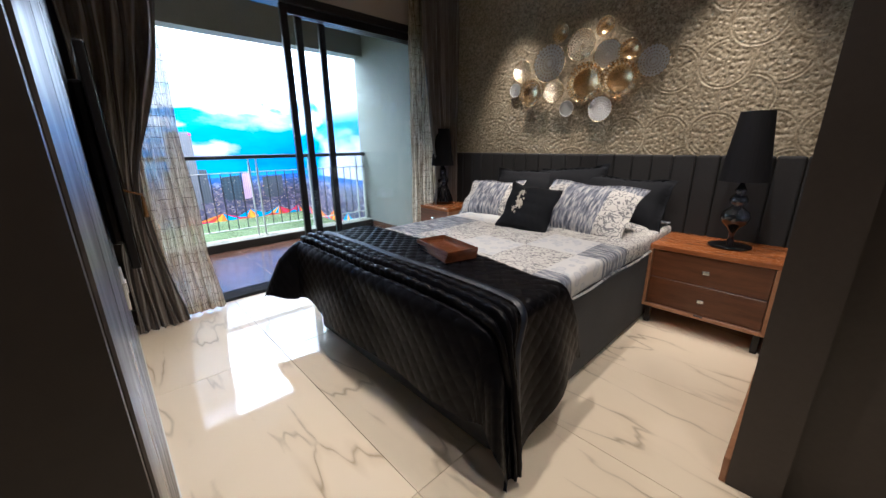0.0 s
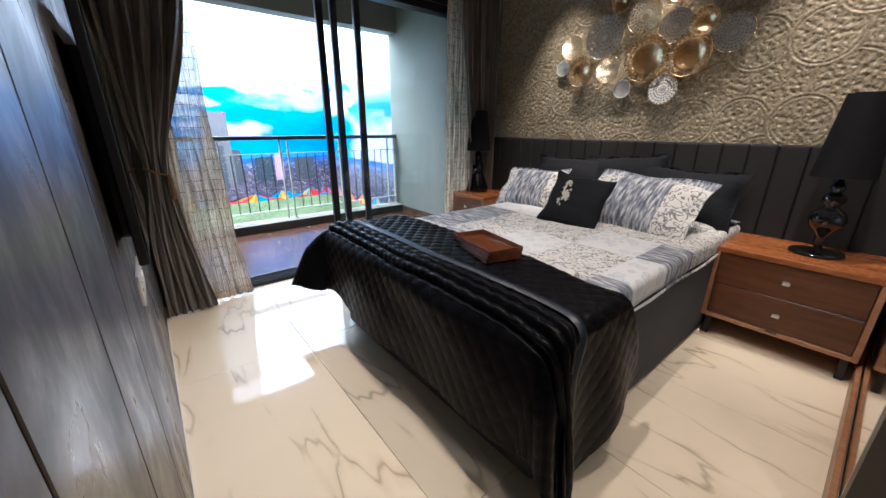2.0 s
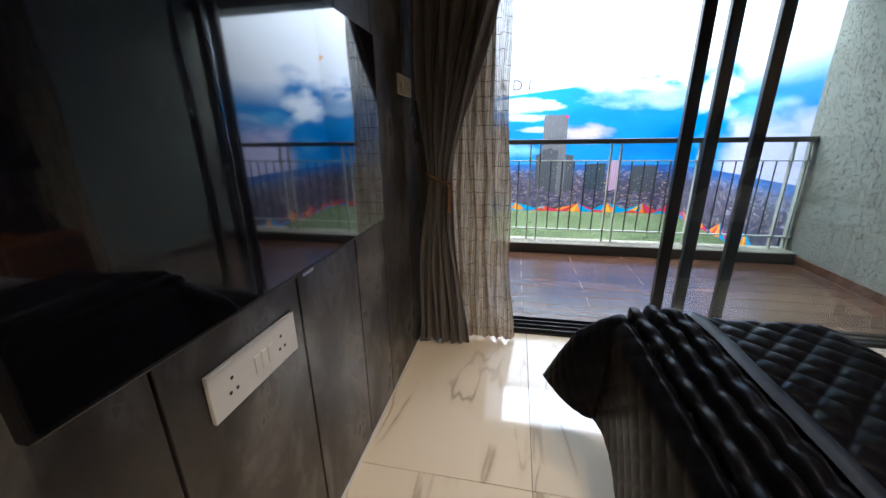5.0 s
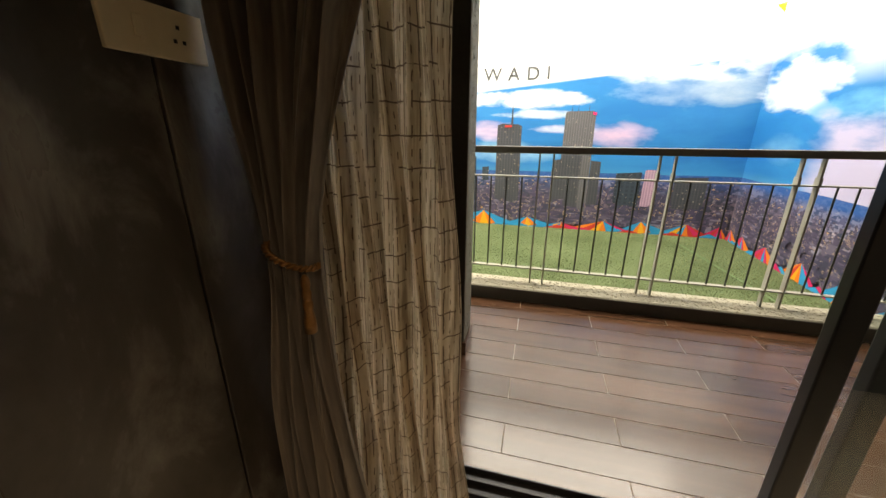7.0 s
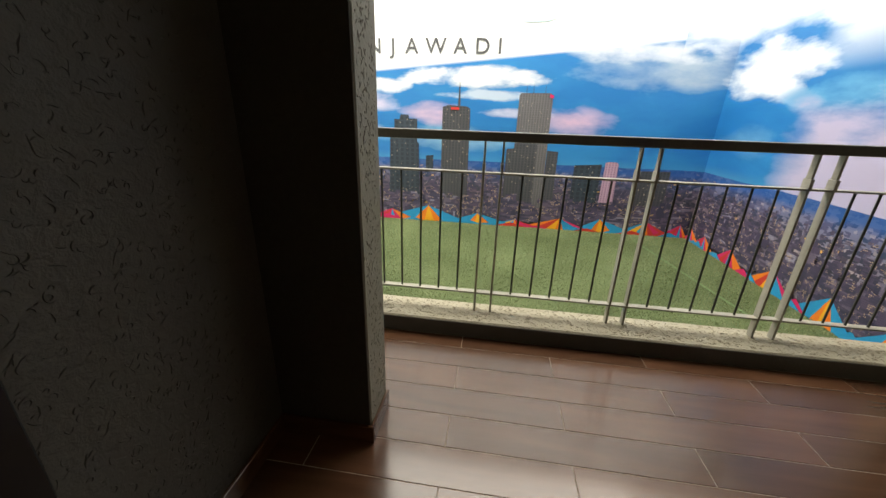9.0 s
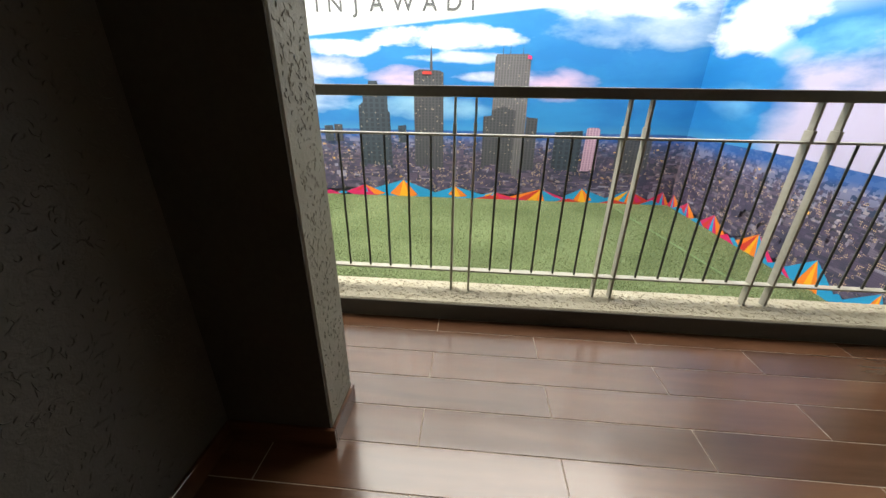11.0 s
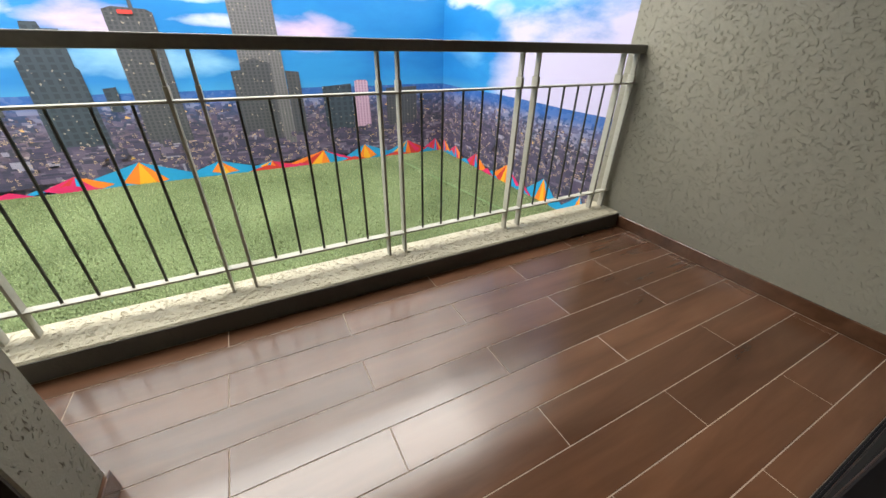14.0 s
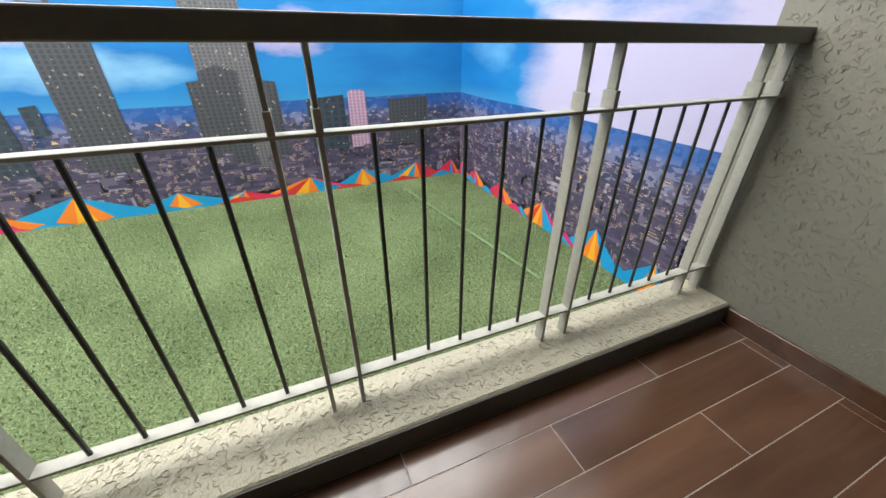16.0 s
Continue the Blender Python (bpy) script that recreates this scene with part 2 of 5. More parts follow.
def sheer_cloth():
    """Half-sheer cloth with a woven grid of broken dark lines."""
    m, nt, p = nodes("sheer_grid_cloth")
    tc = nt.nodes.new("ShaderNodeTexCoord")
    uv = tc.outputs["UV"]
    wob = add(nt, "ShaderNodeTexNoise", Vector=uv, Scale=30.0, Detail=2.0)
    sep = add(nt, "ShaderNodeSeparateXYZ", Vector=uv)
    def lines(coord, pitch, width, other, seed, cut=0.45, run=16.0):
        shifted = math_node(nt, "ADD", coord, math_node(nt, "MULTIPLY", wob.outputs[0], 0.0045))
        f = math_node(nt, "FRACT", math_node(nt, "DIVIDE", shifted, pitch))
        near = math_node(nt, "LESS_THAN", f, width)
        mp = add(nt, "ShaderNodeCombineXYZ", X=math_node(nt, "MULTIPLY", coord, 40.0), Y=math_node(nt, "MULTIPLY", other, run), Z=seed)
        br = add(nt, "ShaderNodeTexNoise", Vector=mp.outputs[0], Scale=1.0, Detail=1.0)
        return math_node(nt, "MULTIPLY", near, math_node(nt, "GREATER_THAN", br.outputs[0], cut))
    a = lines(sep.outputs[0], 0.047, 0.058, sep.outputs[1], 1.0)
    b = lines(sep.outputs[1], 0.061, 0.052, sep.outputs[0], 5.0)
    d = lines(sep.outputs[0], 0.0157, 0.17, sep.outputs[1], 9.0, 0.51, 34.0)
    both = math_node(nt, "MAXIMUM", math_node(nt, "MAXIMUM", a, b), d)
    tone = add(nt, "ShaderNodeTexNoise", Vector=uv, Scale=5.0, Detail=4.0)
    cloth = mixc(nt, tone.outputs[0], (0.58, 0.45, 0.29), (0.90, 0.77, 0.57))
    slub = add(nt, "ShaderNodeMapping", Vector=uv, Scale=(75.0, 5.0, 1.0))
    streak = add(nt, "ShaderNodeTexNoise", Vector=slub.outputs[0], Scale=1.0, Detail=4.0, Roughness=0.6)
    cloth = mixc(nt, ramp(nt, streak.outputs[0], [(0.44, (0, 0, 0)), (0.62, (0.8, 0.8, 0.8))]), cloth, (0.30, 0.21, 0.125))
    c = mixc(nt, math_node(nt, "MULTIPLY", both, 0.90), cloth, (0.085, 0.046, 0.025))
    nt.links.new(c, p.inputs["Base Color"])
    p.inputs["Roughness"].default_value = 0.6
    tr = add(nt, "ShaderNodeBsdfTranslucent", Color=c)
    clear = nt.nodes.new("ShaderNodeBsdfTransparent")
    mix1 = add(nt, "ShaderNodeMixShader", i0=0.6, i1=p.outputs[0], i2=tr.outputs[0])
    mix2 = add(nt, "ShaderNodeMixShader", i0=math_node(nt, "MULTIPLY", math_node(nt, "SUBTRACT", 1.0, both), 0.17), i1=mix1.outputs[0], i2=clear.outputs[0])
    out = [n for n in nt.nodes if n.type == "OUTPUT_MATERIAL"][0]
    nt.links.new(mix2.outputs[0], out.inputs[0])
    return m


def drape_cloth():
    m, nt, p = nodes("taupe_drape")
    co = coords(nt, (90, 90, 1.5))
    a = add(nt, "ShaderNodeTexNoise", Vector=co, Scale=1.0, Detail=4.0)
    c = ramp(nt, a.outputs[0], [(0.3, (0.090, 0.074, 0.062)), (0.7, (0.165, 0.138, 0.116))])
    nt.links.new(c, p.inputs["Base Color"])
    p.inputs["Roughness"].default_value = 0.5
    p.inputs["Sheen Weight"].default_value = 0.3
    nt.links.new(bump(nt, a.outputs[0], 0.15, 0.002), p.inputs["Normal"])
    return m


def sky_print():
    """The printed sky: deep blue with long clouds, pink near the horizon, white above a rising edge; below, the hazy town."""
    m, nt, p = nodes("printed_sky")
    g = nt.nodes.new("ShaderNodeNewGeometry")
    pos = add(nt, "ShaderNodeSeparateXYZ", Vector=g.outputs["Position"])
    along = math_node(nt, "ADD", pos.outputs[1], math_node(nt, "MULTIPLY", math_node(nt, "ADD", pos.outputs[0], 6.15), 0.9))
    z = pos.outputs[2]
    mp = add(nt, "ShaderNodeCombineXYZ", X=math_node(nt, "MULTIPLY", along, 1.05), Y=math_node(nt, "MULTIPLY", z, 2.6), Z=2.7)
    cloud = add(nt, "ShaderNodeTexNoise", Vector=mp.outputs[0], Scale=1.3, Detail=8.0, Roughness=0.55, Distortion=0.25)
    puff = add(nt, "ShaderNodeTexNoise", Vector=mp.outputs[0], Scale=2.6, Detail=8.0, Roughness=0.6)
    rough_edge = math_node(nt, "SUBTRACT", math_node(nt, "ADD", math_node(nt, "MULTIPLY", cloud.outputs[0], 1.6), math_node(nt, "MULTIPLY", puff.outputs[0], 1.2)), 1.4)

    def bank(at, height, wide, high, ragged=1.6, sharp=1.5):
        """How far a printed cloud covers: a ragged patch round a place on the print."""
        u = math_node(nt, "DIVIDE", math_node(nt, "SUBTRACT", along, at), wide)
        v = math_node(nt, "DIVIDE", math_node(nt, "SUBTRACT", z, height), high)
        d = math_node(nt, "ADD", math_node(nt, "MULTIPLY", u, u), math_node(nt, "MULTIPLY", v, v))
        return math_node(nt, "MULTIPLY", math_node(nt, "SUBTRACT", math_node(nt, "ADD", 1.0, math_node(nt, "MULTIPLY", rough_edge, ragged)), d), sharp, True)

    cl = ramp(nt, z, [(0.60, (0.05, 0.26, 0.50)), (0.70, (0.008, 0.17, 0.46)), (0.95, (0.003, 0.145, 0.42)), (1.0, (0.004, 0.17, 0.47))])
    cl = mixc(nt, ramp(nt, cloud.outputs[0], [(0.40, (0, 0, 0)), (0.62, (0.5, 0.5, 0.5))]), cl, (0.02, 0.26, 0.57))
    for at, height, wide, high, ragged, sharp, colour in (
            (0.15, 0.84, 0.75, 0.15, 1.0, 0.8, (0.28, 0.52, 0.70)), (-1.1, 0.95, 0.50, 0.22, 1.2, 0.9, (0.45, 0.55, 0.70)),
            (1.48, 1.06, 0.42, 0.15, 1.2, 0.9, (0.66, 0.46, 0.62)), (0.02, 1.10, 0.42, 0.13, 1.0, 1.0, (0.70, 0.50, 0.64)), (-0.9, 1.20, 0.5, 0.13, 1.3, 1.0, (0.66, 0.60, 0.74)),
            (0.80, 1.12, 0.50, 0.055, 1.3, 1.1, (0.62, 0.62, 0.76)), (0.35, 1.46, 0.75, 0.10, 2.4, 1.3, (0.66, 0.70, 0.76)), (-0.7, 1.36, 0.45, 0.08, 2.2, 1.2, (0.66, 0.70, 0.76)),
            (0.55, 1.29, 0.45, 0.05, 2.4, 1.1, (0.46, 0.56, 0.70)), (2.20, 1.56, 0.90, 0.22, 1.4, 0.9, (0.36, 0.47, 0.60)), (1.95, 1.70, 0.70, 0.12, 1.5, 0.9, (0.66, 0.70, 0.76)),
            (3.32, 1.50, 0.52, 0.27, 1.3, 1.4, (0.84, 0.86, 0.88)), (3.25, 0.95, 0.35, 0.16, 1.2, 0.6, (0.16, 0.42, 0.66)), (4.05, 1.28, 0.55, 0.12, 1.8, 1.0, (0.10, 0.36, 0.62))):
        cl = mixc(nt, bank(at, height, wide, high, ragged, sharp), cl, colour)
    # the pale mauve evening cloud on the side panel
    right = math_node(nt, "MULTIPLY", math_node(nt, "SUBTRACT", math_node(nt, "ADD", along, math_node(nt, "MULTIPLY", rough_edge, 0.25)), 3.62), 3.2, True)
    low = math_node(nt, "MULTIPLY", math_node(nt, "SUBTRACT", math_node(nt, "ADD", 1.30, math_node(nt, "MULTIPLY", rough_edge, 0.4)), z), 4.0, True)
    cl = mixc(nt, math_node(nt, "MULTIPLY", math_node(nt, "MULTIPLY", right, low), 0.95), cl, (0.50, 0.45, 0.62))
    cl = mixc(nt, math_node(nt, "MULTIPLY", right, math_node(nt, "MULTIPLY", math_node(nt, "SUBTRACT", z, 1.42), 3.0, True)), cl, (0.80, 0.83, 0.88))
    white_edge = math_node(nt, "ADD", math_node(nt, "MULTIPLY", along, 0.100), 1.558)
    over = math_node(nt, "MULTIPLY", math_node(nt, "SUBTRACT", z, white_edge), 30.0, True)
    side = math_node(nt, "GREATER_THAN", along, 2.35)
    over2 = math_node(nt, "MULTIPLY", math_node(nt, "SUBTRACT", z, math_node(nt, "SUBTRACT", 1.66, math_node(nt, "MULTIPLY", rough_edge, 0.35))), 3.0, True)
    keep = math_node(nt, "SUBTRACT", 1.0, side)
    over = math_node(nt, "ADD", math_node(nt, "MULTIPLY", over, keep), math_node(nt, "MULTIPLY", over2, side))
    sky_c = mixc(nt, over, cl, (0.86, 0.88, 0.90))
    # the town below the horizon
    cm = add(nt, "ShaderNodeCombineXYZ", X=along, Y=math_node(nt, "MULTIPLY", z, 1.7), Z=0.0)
    blocks = add(nt, "ShaderNodeTexVoronoi", Vector=cm.outputs[0], Scale=17.0, Randomness=0.9)
    blocks.distance = "CHEBYCHEV"
    small = add(nt, "ShaderNodeTexVoronoi", Vector=cm.outputs[0], Scale=38.0)
    small.distance = "CHEBYCHEV"
    v = add(nt, "ShaderNodeSeparateColor", Color=blocks.outputs["Color"])
    w = add(nt, "ShaderNodeSeparateColor", Color=small.outputs["Color"])
    town = ramp(nt, v.outputs[0], [(0.0, (0.025, 0.03, 0.045)), (0.45, (0.055, 0.055, 0.085)), (0.75, (0.14, 0.10, 0.14)), (1.0, (0.22, 0.16, 0.19))])
    town = mixc(nt, 0.28, town, ramp(nt, w.outputs[1], [(0.0, (0.015, 0.022, 0.035)), (0.6, (0.06, 0.055, 0.09)), (1.0, (0.24, 0.18, 0.24))]))
    town = mixc(nt, math_node(nt, "MULTIPLY", math_node(nt, "MULTIPLY", right, 0.6), math_node(nt, "GREATER_THAN", w.outputs[1], 0.66)), town, (0.36, 0.33, 0.42))
    town = mixc(nt, math_node(nt, "MULTIPLY", ramp(nt, z, [(0.36, (0, 0, 0)), (0.5, (1, 1, 1))]), math_node(nt, "GREATER_THAN", v.outputs[1], 0.72)), town, (0.26, 0.24, 0.32))
    lit = math_node(nt, "GREATER_THAN", w.outputs[0], 0.95)
    town = mixc(nt, math_node(nt, "MULTIPLY", lit, 0.6), town, (0.62, 0.50, 0.48))
    lit2 = math_node(nt, "LESS_THAN", w.outputs[2], 0.012)
    town = mixc(nt, lit2, town, (0.85, 0.48, 0.12))
    haze = ramp(nt, z, [(0.32, (0, 0, 0)), (0.50, (0.30, 0.30, 0.30)), (0.56, (0.85, 0.85, 0.85)), (0.61, (0.85, 0.85, 0.85))])
    town = mixc(nt, haze, town, (0.006, 0.095, 0.35))
    c = mixc(nt, math_node(nt, "GREATER_THAN", z, math_node(nt, "ADD", math_node(nt, "MULTIPLY", cloud.outputs[0], 0.03), 0.60)), town, sky_c)
    nt.links.new(c, p.inputs["Base Color"])
    p.inputs["Roughness"].default_value = 0.55
    return m


def tower_print(name, dark, light, pitch):
    m, nt, p = nodes(name)
    g = nt.nodes.new("ShaderNodeNewGeometry")
    pos = add(nt, "ShaderNodeSeparateXYZ", Vector=g.outputs["Position"])
    fy = math_node(nt, "FRACT", math_node(nt, "DIVIDE", pos.outputs[1], pitch))
    fz = math_node(nt, "FRACT", math_node(nt, "DIVIDE", pos.outputs[2], pitch * 0.8))
    stripe = math_node(nt, "MULTIPLY", math_node(nt, "GREATER_THAN", fy, 0.45), math_node(nt, "GREATER_THAN", fz, 0.3))
    c = mixc(nt, math_node(nt, "MULTIPLY", stripe, 0.7), light, dark)
    small = add(nt, "ShaderNodeTexVoronoi", Vector=g.outputs["Position"], Scale=80.0)
    w = add(nt, "ShaderNodeSeparateColor", Color=small.outputs["Color"])
    c = mixc(nt, math_node(nt, "MULTIPLY", math_node(nt, "GREATER_THAN", w.outputs[0], 0.985), 0.45), c, (0.6, 0.5, 0.38))
    nt.links.new(c, p.inputs["Base Color"])
    p.inputs["Roughness"].default_value = 0.55
    return m


def town_print():
    """Printed houses: each its own dusk tone, with rows of small windows, a few of them lit."""
    m, nt, p = nodes("town_print")
    g = nt.nodes.new("ShaderNodeNewGeometry")
    tone = ramp(nt, g.outputs["Random Per Island"], [(0.0, (0.022, 0.026, 0.050)), (0.3, (0.045, 0.042, 0.085)), (0.6, (0.082, 0.062, 0.115)), (0.85, (0.14, 0.105, 0.16)), (0.95, (0.20, 0.165, 0.23)), (1.0, (0.42, 0.40, 0.50))])
    pos = add(nt, "ShaderNodeSeparateXYZ", Vector=g.outputs["Position"])
    run = math_node(nt, "FRACT", math_node(nt, "MULTIPLY", math_node(nt, "ADD", pos.outputs[0], pos.outputs[1]), 95.0))
    rise = math_node(nt, "FRACT", math_node(nt, "MULTIPLY", pos.outputs[2], 80.0))
    window = math_node(nt, "MULTIPLY", math_node(nt, "GREATER_THAN", run, 0.45), math_node(nt, "GREATER_THAN", rise, 0.5))
    tone = mixc(nt, 0.3, tone, (0.085, 0.072, 0.135))
    c = mixc(nt, math_node(nt, "MULTIPLY", window, 0.35), tone, (0.018, 0.020, 0.034))
    glow = add(nt, "ShaderNodeTexVoronoi", Vector=g.outputs["Position"], Scale=48.0)
    w = add(nt, "ShaderNodeSeparateColor", Color=glow.outputs["Color"])
    c = mixc(nt, math_node(nt, "MULTIPLY", math_node(nt, "MULTIPLY", window, math_node(nt, "GREATER_THAN", w.outputs[0], 0.86)), 0.8), c, (0.80, 0.56, 0.30))
    nt.links.new(c, p.inputs["Base Color"])
    p.inputs["Roughness"].default_value = 0.55
    return m


def quilt_satin():
    m, nt, p = nodes("black_satin_quilt")
    co = coords(nt)
    a = add(nt, "ShaderNodeTexNoise", Vector=co, Scale=60.0, Detail=4.0)
    b = add(nt, "ShaderNodeTexNoise", Vector=co, Scale=6.0, Detail=3.0)
    c = ramp(nt, b.outputs[0], [(0.3, (0.0025, 0.0025, 0.004)), (0.7, (0.005, 0.005, 0.0065))])
    nt.links.new(c, p.inputs["Base Color"])
    nt.links.new(math_node(nt, "ADD", math_node(nt, "MULTIPLY", a.outputs[0], 0.12), 0.33), p.inputs["Roughness"])
    p.inputs["Specular IOR Level"].default_value = 0.09
    nt.links.new(bump(nt, a.outputs[0], 0.12, 0.003), p.inputs["Normal"])
    return m


def turf_mat(name, dark, light):
    m, nt, p = nodes(name)
    co = world_coords(nt)
    a = add(nt, "ShaderNodeTexNoise", Vector=co, Scale=90.0, Detail=4.0)
    b = add(nt, "ShaderNodeTexNoise", Vector=co, Scale=2.0, Detail=3.0)
    f = math_node(nt, "ADD", math_node(nt, "MULTIPLY", a.outputs[0], 0.7), math_node(nt, "MULTIPLY", b.outputs[0], 0.3))
    nt.links.new(ramp(nt, f, [(0.36, dark), (0.62, light)]), p.inputs["Base Color"])
    p.inputs["Roughness"].default_value = 0.8
    p.inputs["Specular IOR Level"].default_value = 0.2
    nt.links.new(bump(nt, a.outputs[0], 0.8, 0.01), p.inputs["Normal"])
    return m


def glass(name):
    m, nt, p = nodes(name)
    p.inputs["Base Color"].default_value = (0.9, 0.96, 0.96, 1)
    p.inputs["Roughness"].default_value = 0.01
    p.inputs["Transmission Weight"].default_value = 1.0
    p.inputs["IOR"].default_value = 1.45
    return m


MARBLE = marble()
GROUT = plain("grout", (0.22, 0.19, 0.15), 0.8)
PLANK = wood("wood_look_tile", (0.072, 0.031, 0.016), (0.132, 0.063, 0.034), 0.18, (9, 1, 9), 0.2, 1.6, True, 0.08, 0.045)
PLANK.node_tree.nodes["Principled BSDF"].inputs["Specular IOR Level"].default_value = 0.68
PLANK_GROUT = plain("plank_grout", (0.38, 0.30, 0.23), 0.8)
# pillar plaster with the shade of its room side put into the colour
PILLAR_SHADED = plain("pillar_plaster_shaded", (0.062, 0.056, 0.047), 0.85, vary=0.15)
TRAYWOOD = wood("dark_tray_wood", (0.055, 0.018, 0.007), (0.16, 0.055, 0.022), 0.22, (3, 14, 14))
PANEL = panel_finish()
GROOVE = plain("groove_black", (0.02, 0.018, 0.018), 0.8)
WALLPAPER = wallpaper()
PLASTER = stucco("textured_plaster", (0.245, 0.230, 0.182), 60.0, 0.75)
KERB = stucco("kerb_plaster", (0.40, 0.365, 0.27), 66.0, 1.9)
DARKWALL = plain("dark_laminate", (0.036, 0.029, 0.024), 0.45, vary=0.12)
# darker copy of the balcony plaster; the shade is in its colour
PLASTER_SHADED = stucco("textured_plaster_shaded", (0.092, 0.086, 0.073), 44.0, 1.0)
CEIL = plain("ceiling_paint", (0.34, 0.29, 0.24), 0.9, vary=0.03, relief=0.02)
HALL = plain("hall_paint", (0.65, 0.66, 0.66), 0.9, vary=0.03, relief=0.02)
BLACK_METAL = plain("black_frame_metal", (0.016, 0.016, 0.018), 0.32, metal=0.3, vary=0.1, relief=0.02)
RAIL_DARK = plain("rail_paint_dark", (0.125, 0.12, 0.105), 0.42, relief=0.03)
POST = plain("post_paint_grey", (0.36, 0.345, 0.29), 0.5, relief=0.03)
BAR = plain("bar_paint_dark", (0.05, 0.053, 0.045), 0.4, relief=0.03)
STEEL = plain("brushed_steel", (0.6, 0.6, 0.58), 0.25, metal=1.0, relief=0.02)
TURF = turf_mat("turf_base", (0.044, 0.066, 0.022), (0.145, 0.19, 0.08))
BLADE = turf_mat("turf_blade", (0.105, 0.148, 0.058), (0.33, 0.37, 0.205))
LINE_WHITE = plain("turf_line", (0.13, 0.21, 0.085), 0.9, grain=90, vary=0.3)
WALNUT = wood("walnut_veneer", (0.17, 0.050, 0.014), (0.42, 0.155, 0.045), 0.26, (1.2, 10, 10))
DRAWER = wood("dark_walnut", (0.060, 0.020, 0.008), (0.15, 0.058, 0.022), 0.32, (1.2, 10, 10))
EDGE_WOOD = wood("light_walnut_edge", (0.25, 0.11, 0.05), (0.42, 0.22, 0.11), 0.35, (2, 10, 10))
BLANKET = quilt_satin()
SATIN = plain("blue_black_satin_band", (0.010, 0.016, 0.030), 0.42, vary=0.2, relief=0.05)
SHEET = printed_sheet("printed_sheet", 0.30, 0.0, 0.72, (12, 70, 11), 0.034)
PILLOW_PRINT = printed_sheet("printed_pillowcase", 0.30, 0.0, 0.92, (75, 14, 14), 0.045)
GREY_FABRIC = plain("grey_suede", (0.075, 0.079, 0.085), 0.9, grain=220, relief=0.1)
HEADBOARD = plain("charcoal_suede", (0.030, 0.030, 0.031), 0.75, grain=200, relief=0.08)
CUSHION = plain("black_cotton", (0.010, 0.011, 0.014), 0.8, grain=250, relief=0.1)
SILVER = plain("silver_thread", (0.55, 0.50, 0.42), 0.35, metal=0.6, grain=200, relief=0.5)
BLACK_CERAMIC = plain("black_gloss", (0.006, 0.006, 0.007), 0.06, vary=0.05, relief=0, coat=0.6)
SHADE = plain("black_shade_fabric", (0.010, 0.010, 0.012), 0.8, grain=300)
DRAPE = drape_cloth()
SHEER = sheer_cloth()
GOLD = plain("polished_gold", (0.80, 0.62, 0.36), 0.24, metal=1.0, vary=0.1, grain=46, relief=0.9)
PALE_GOLD = plain("pale_gold", (0.84, 0.78, 0.64), 0.26, metal=1.0, vary=0.1, grain=46, relief=0.8)
WHITE_DISC = plain("white_enamel", (0.52, 0.53, 0.54), 0.3, vary=0.05, relief=0.02)
ROPE = plain("copper_rope", (0.26, 0.135, 0.05), 0.32, metal=0.7, grain=150, relief=0.4)
SCREEN = plain("tv_glass", (0.004, 0.004, 0.006), 0.03, relief=0, vary=0.0, coat=1.0)
WHITE_PLASTIC = plain("white_plastic", (0.75, 0.74, 0.70), 0.4, relief=0.0, vary=0.02)
CREAM = plain("cream_plastic", (0.66, 0.58, 0.42), 0.4, relief=0.0, vary=0.05)
SKY = sky_print()
TOWER_A = tower_print("tower_print_slate", (0.016, 0.025, 0.038), (0.035, 0.05, 0.068), 0.06)
TOWER_B = tower_print("tower_print_grey", (0.028, 0.032, 0.040), (0.068, 0.070, 0.080), 0.035)
TOWER_C = tower_print("tower_print_stone", (0.062, 0.062, 0.070), (0.145, 0.14, 0.148), 0.028)
TOWER_P = tower_print("tower_print_pink", (0.22, 0.12, 0.20), (0.50, 0.32, 0.42), 0.03)
INK = [plain("print_" + n, c, 0.55, vary=0.04, relief=0) for n, c in (("cyan", (0.01, 0.30, 0.58)), ("orange", (0.85, 0.22, 0.02)), ("pink", (0.66, 0.02, 0.13)), ("amber", (0.88, 0.42, 0.02)), ("red", (0.60, 0.04, 0.03)))]
GREY_INK = plain("print_grey", (0.085, 0.09, 0.095), 0.55, relief=0)
MIRROR = plain("wardrobe_mirror", (0.75, 0.76, 0.76), 0.01, metal=1.0, relief=0, vary=0.0)
CLEAR = glass("door_glass")
for cloth in (CUSHION, SHADE, HEADBOARD, GREY_FABRIC, PILLAR_SHADED):
    cloth.node_tree.nodes["Principled BSDF"].inputs["Specular IOR Level"].default_value = 0.12

# ---- helpers for building ----


def finish(bm, name, material, parent=None, smooth=False):
    me = bpy.data.meshes.new(name)
    bmesh.ops.recalc_face_normals(bm, faces=bm.faces[:])
    if smooth:
        for f in bm.faces:
            f.smooth = True
    bm.to_mesh(me)
    bm.free()
    me.materials.append(material)
    ob = new(name, me)
    if parent:
        ob.parent = parent
    return ob


def part(name, bm, material, parent, label="", smooth=False):
    return tagged(finish(bm, name, material, parent, smooth), label)


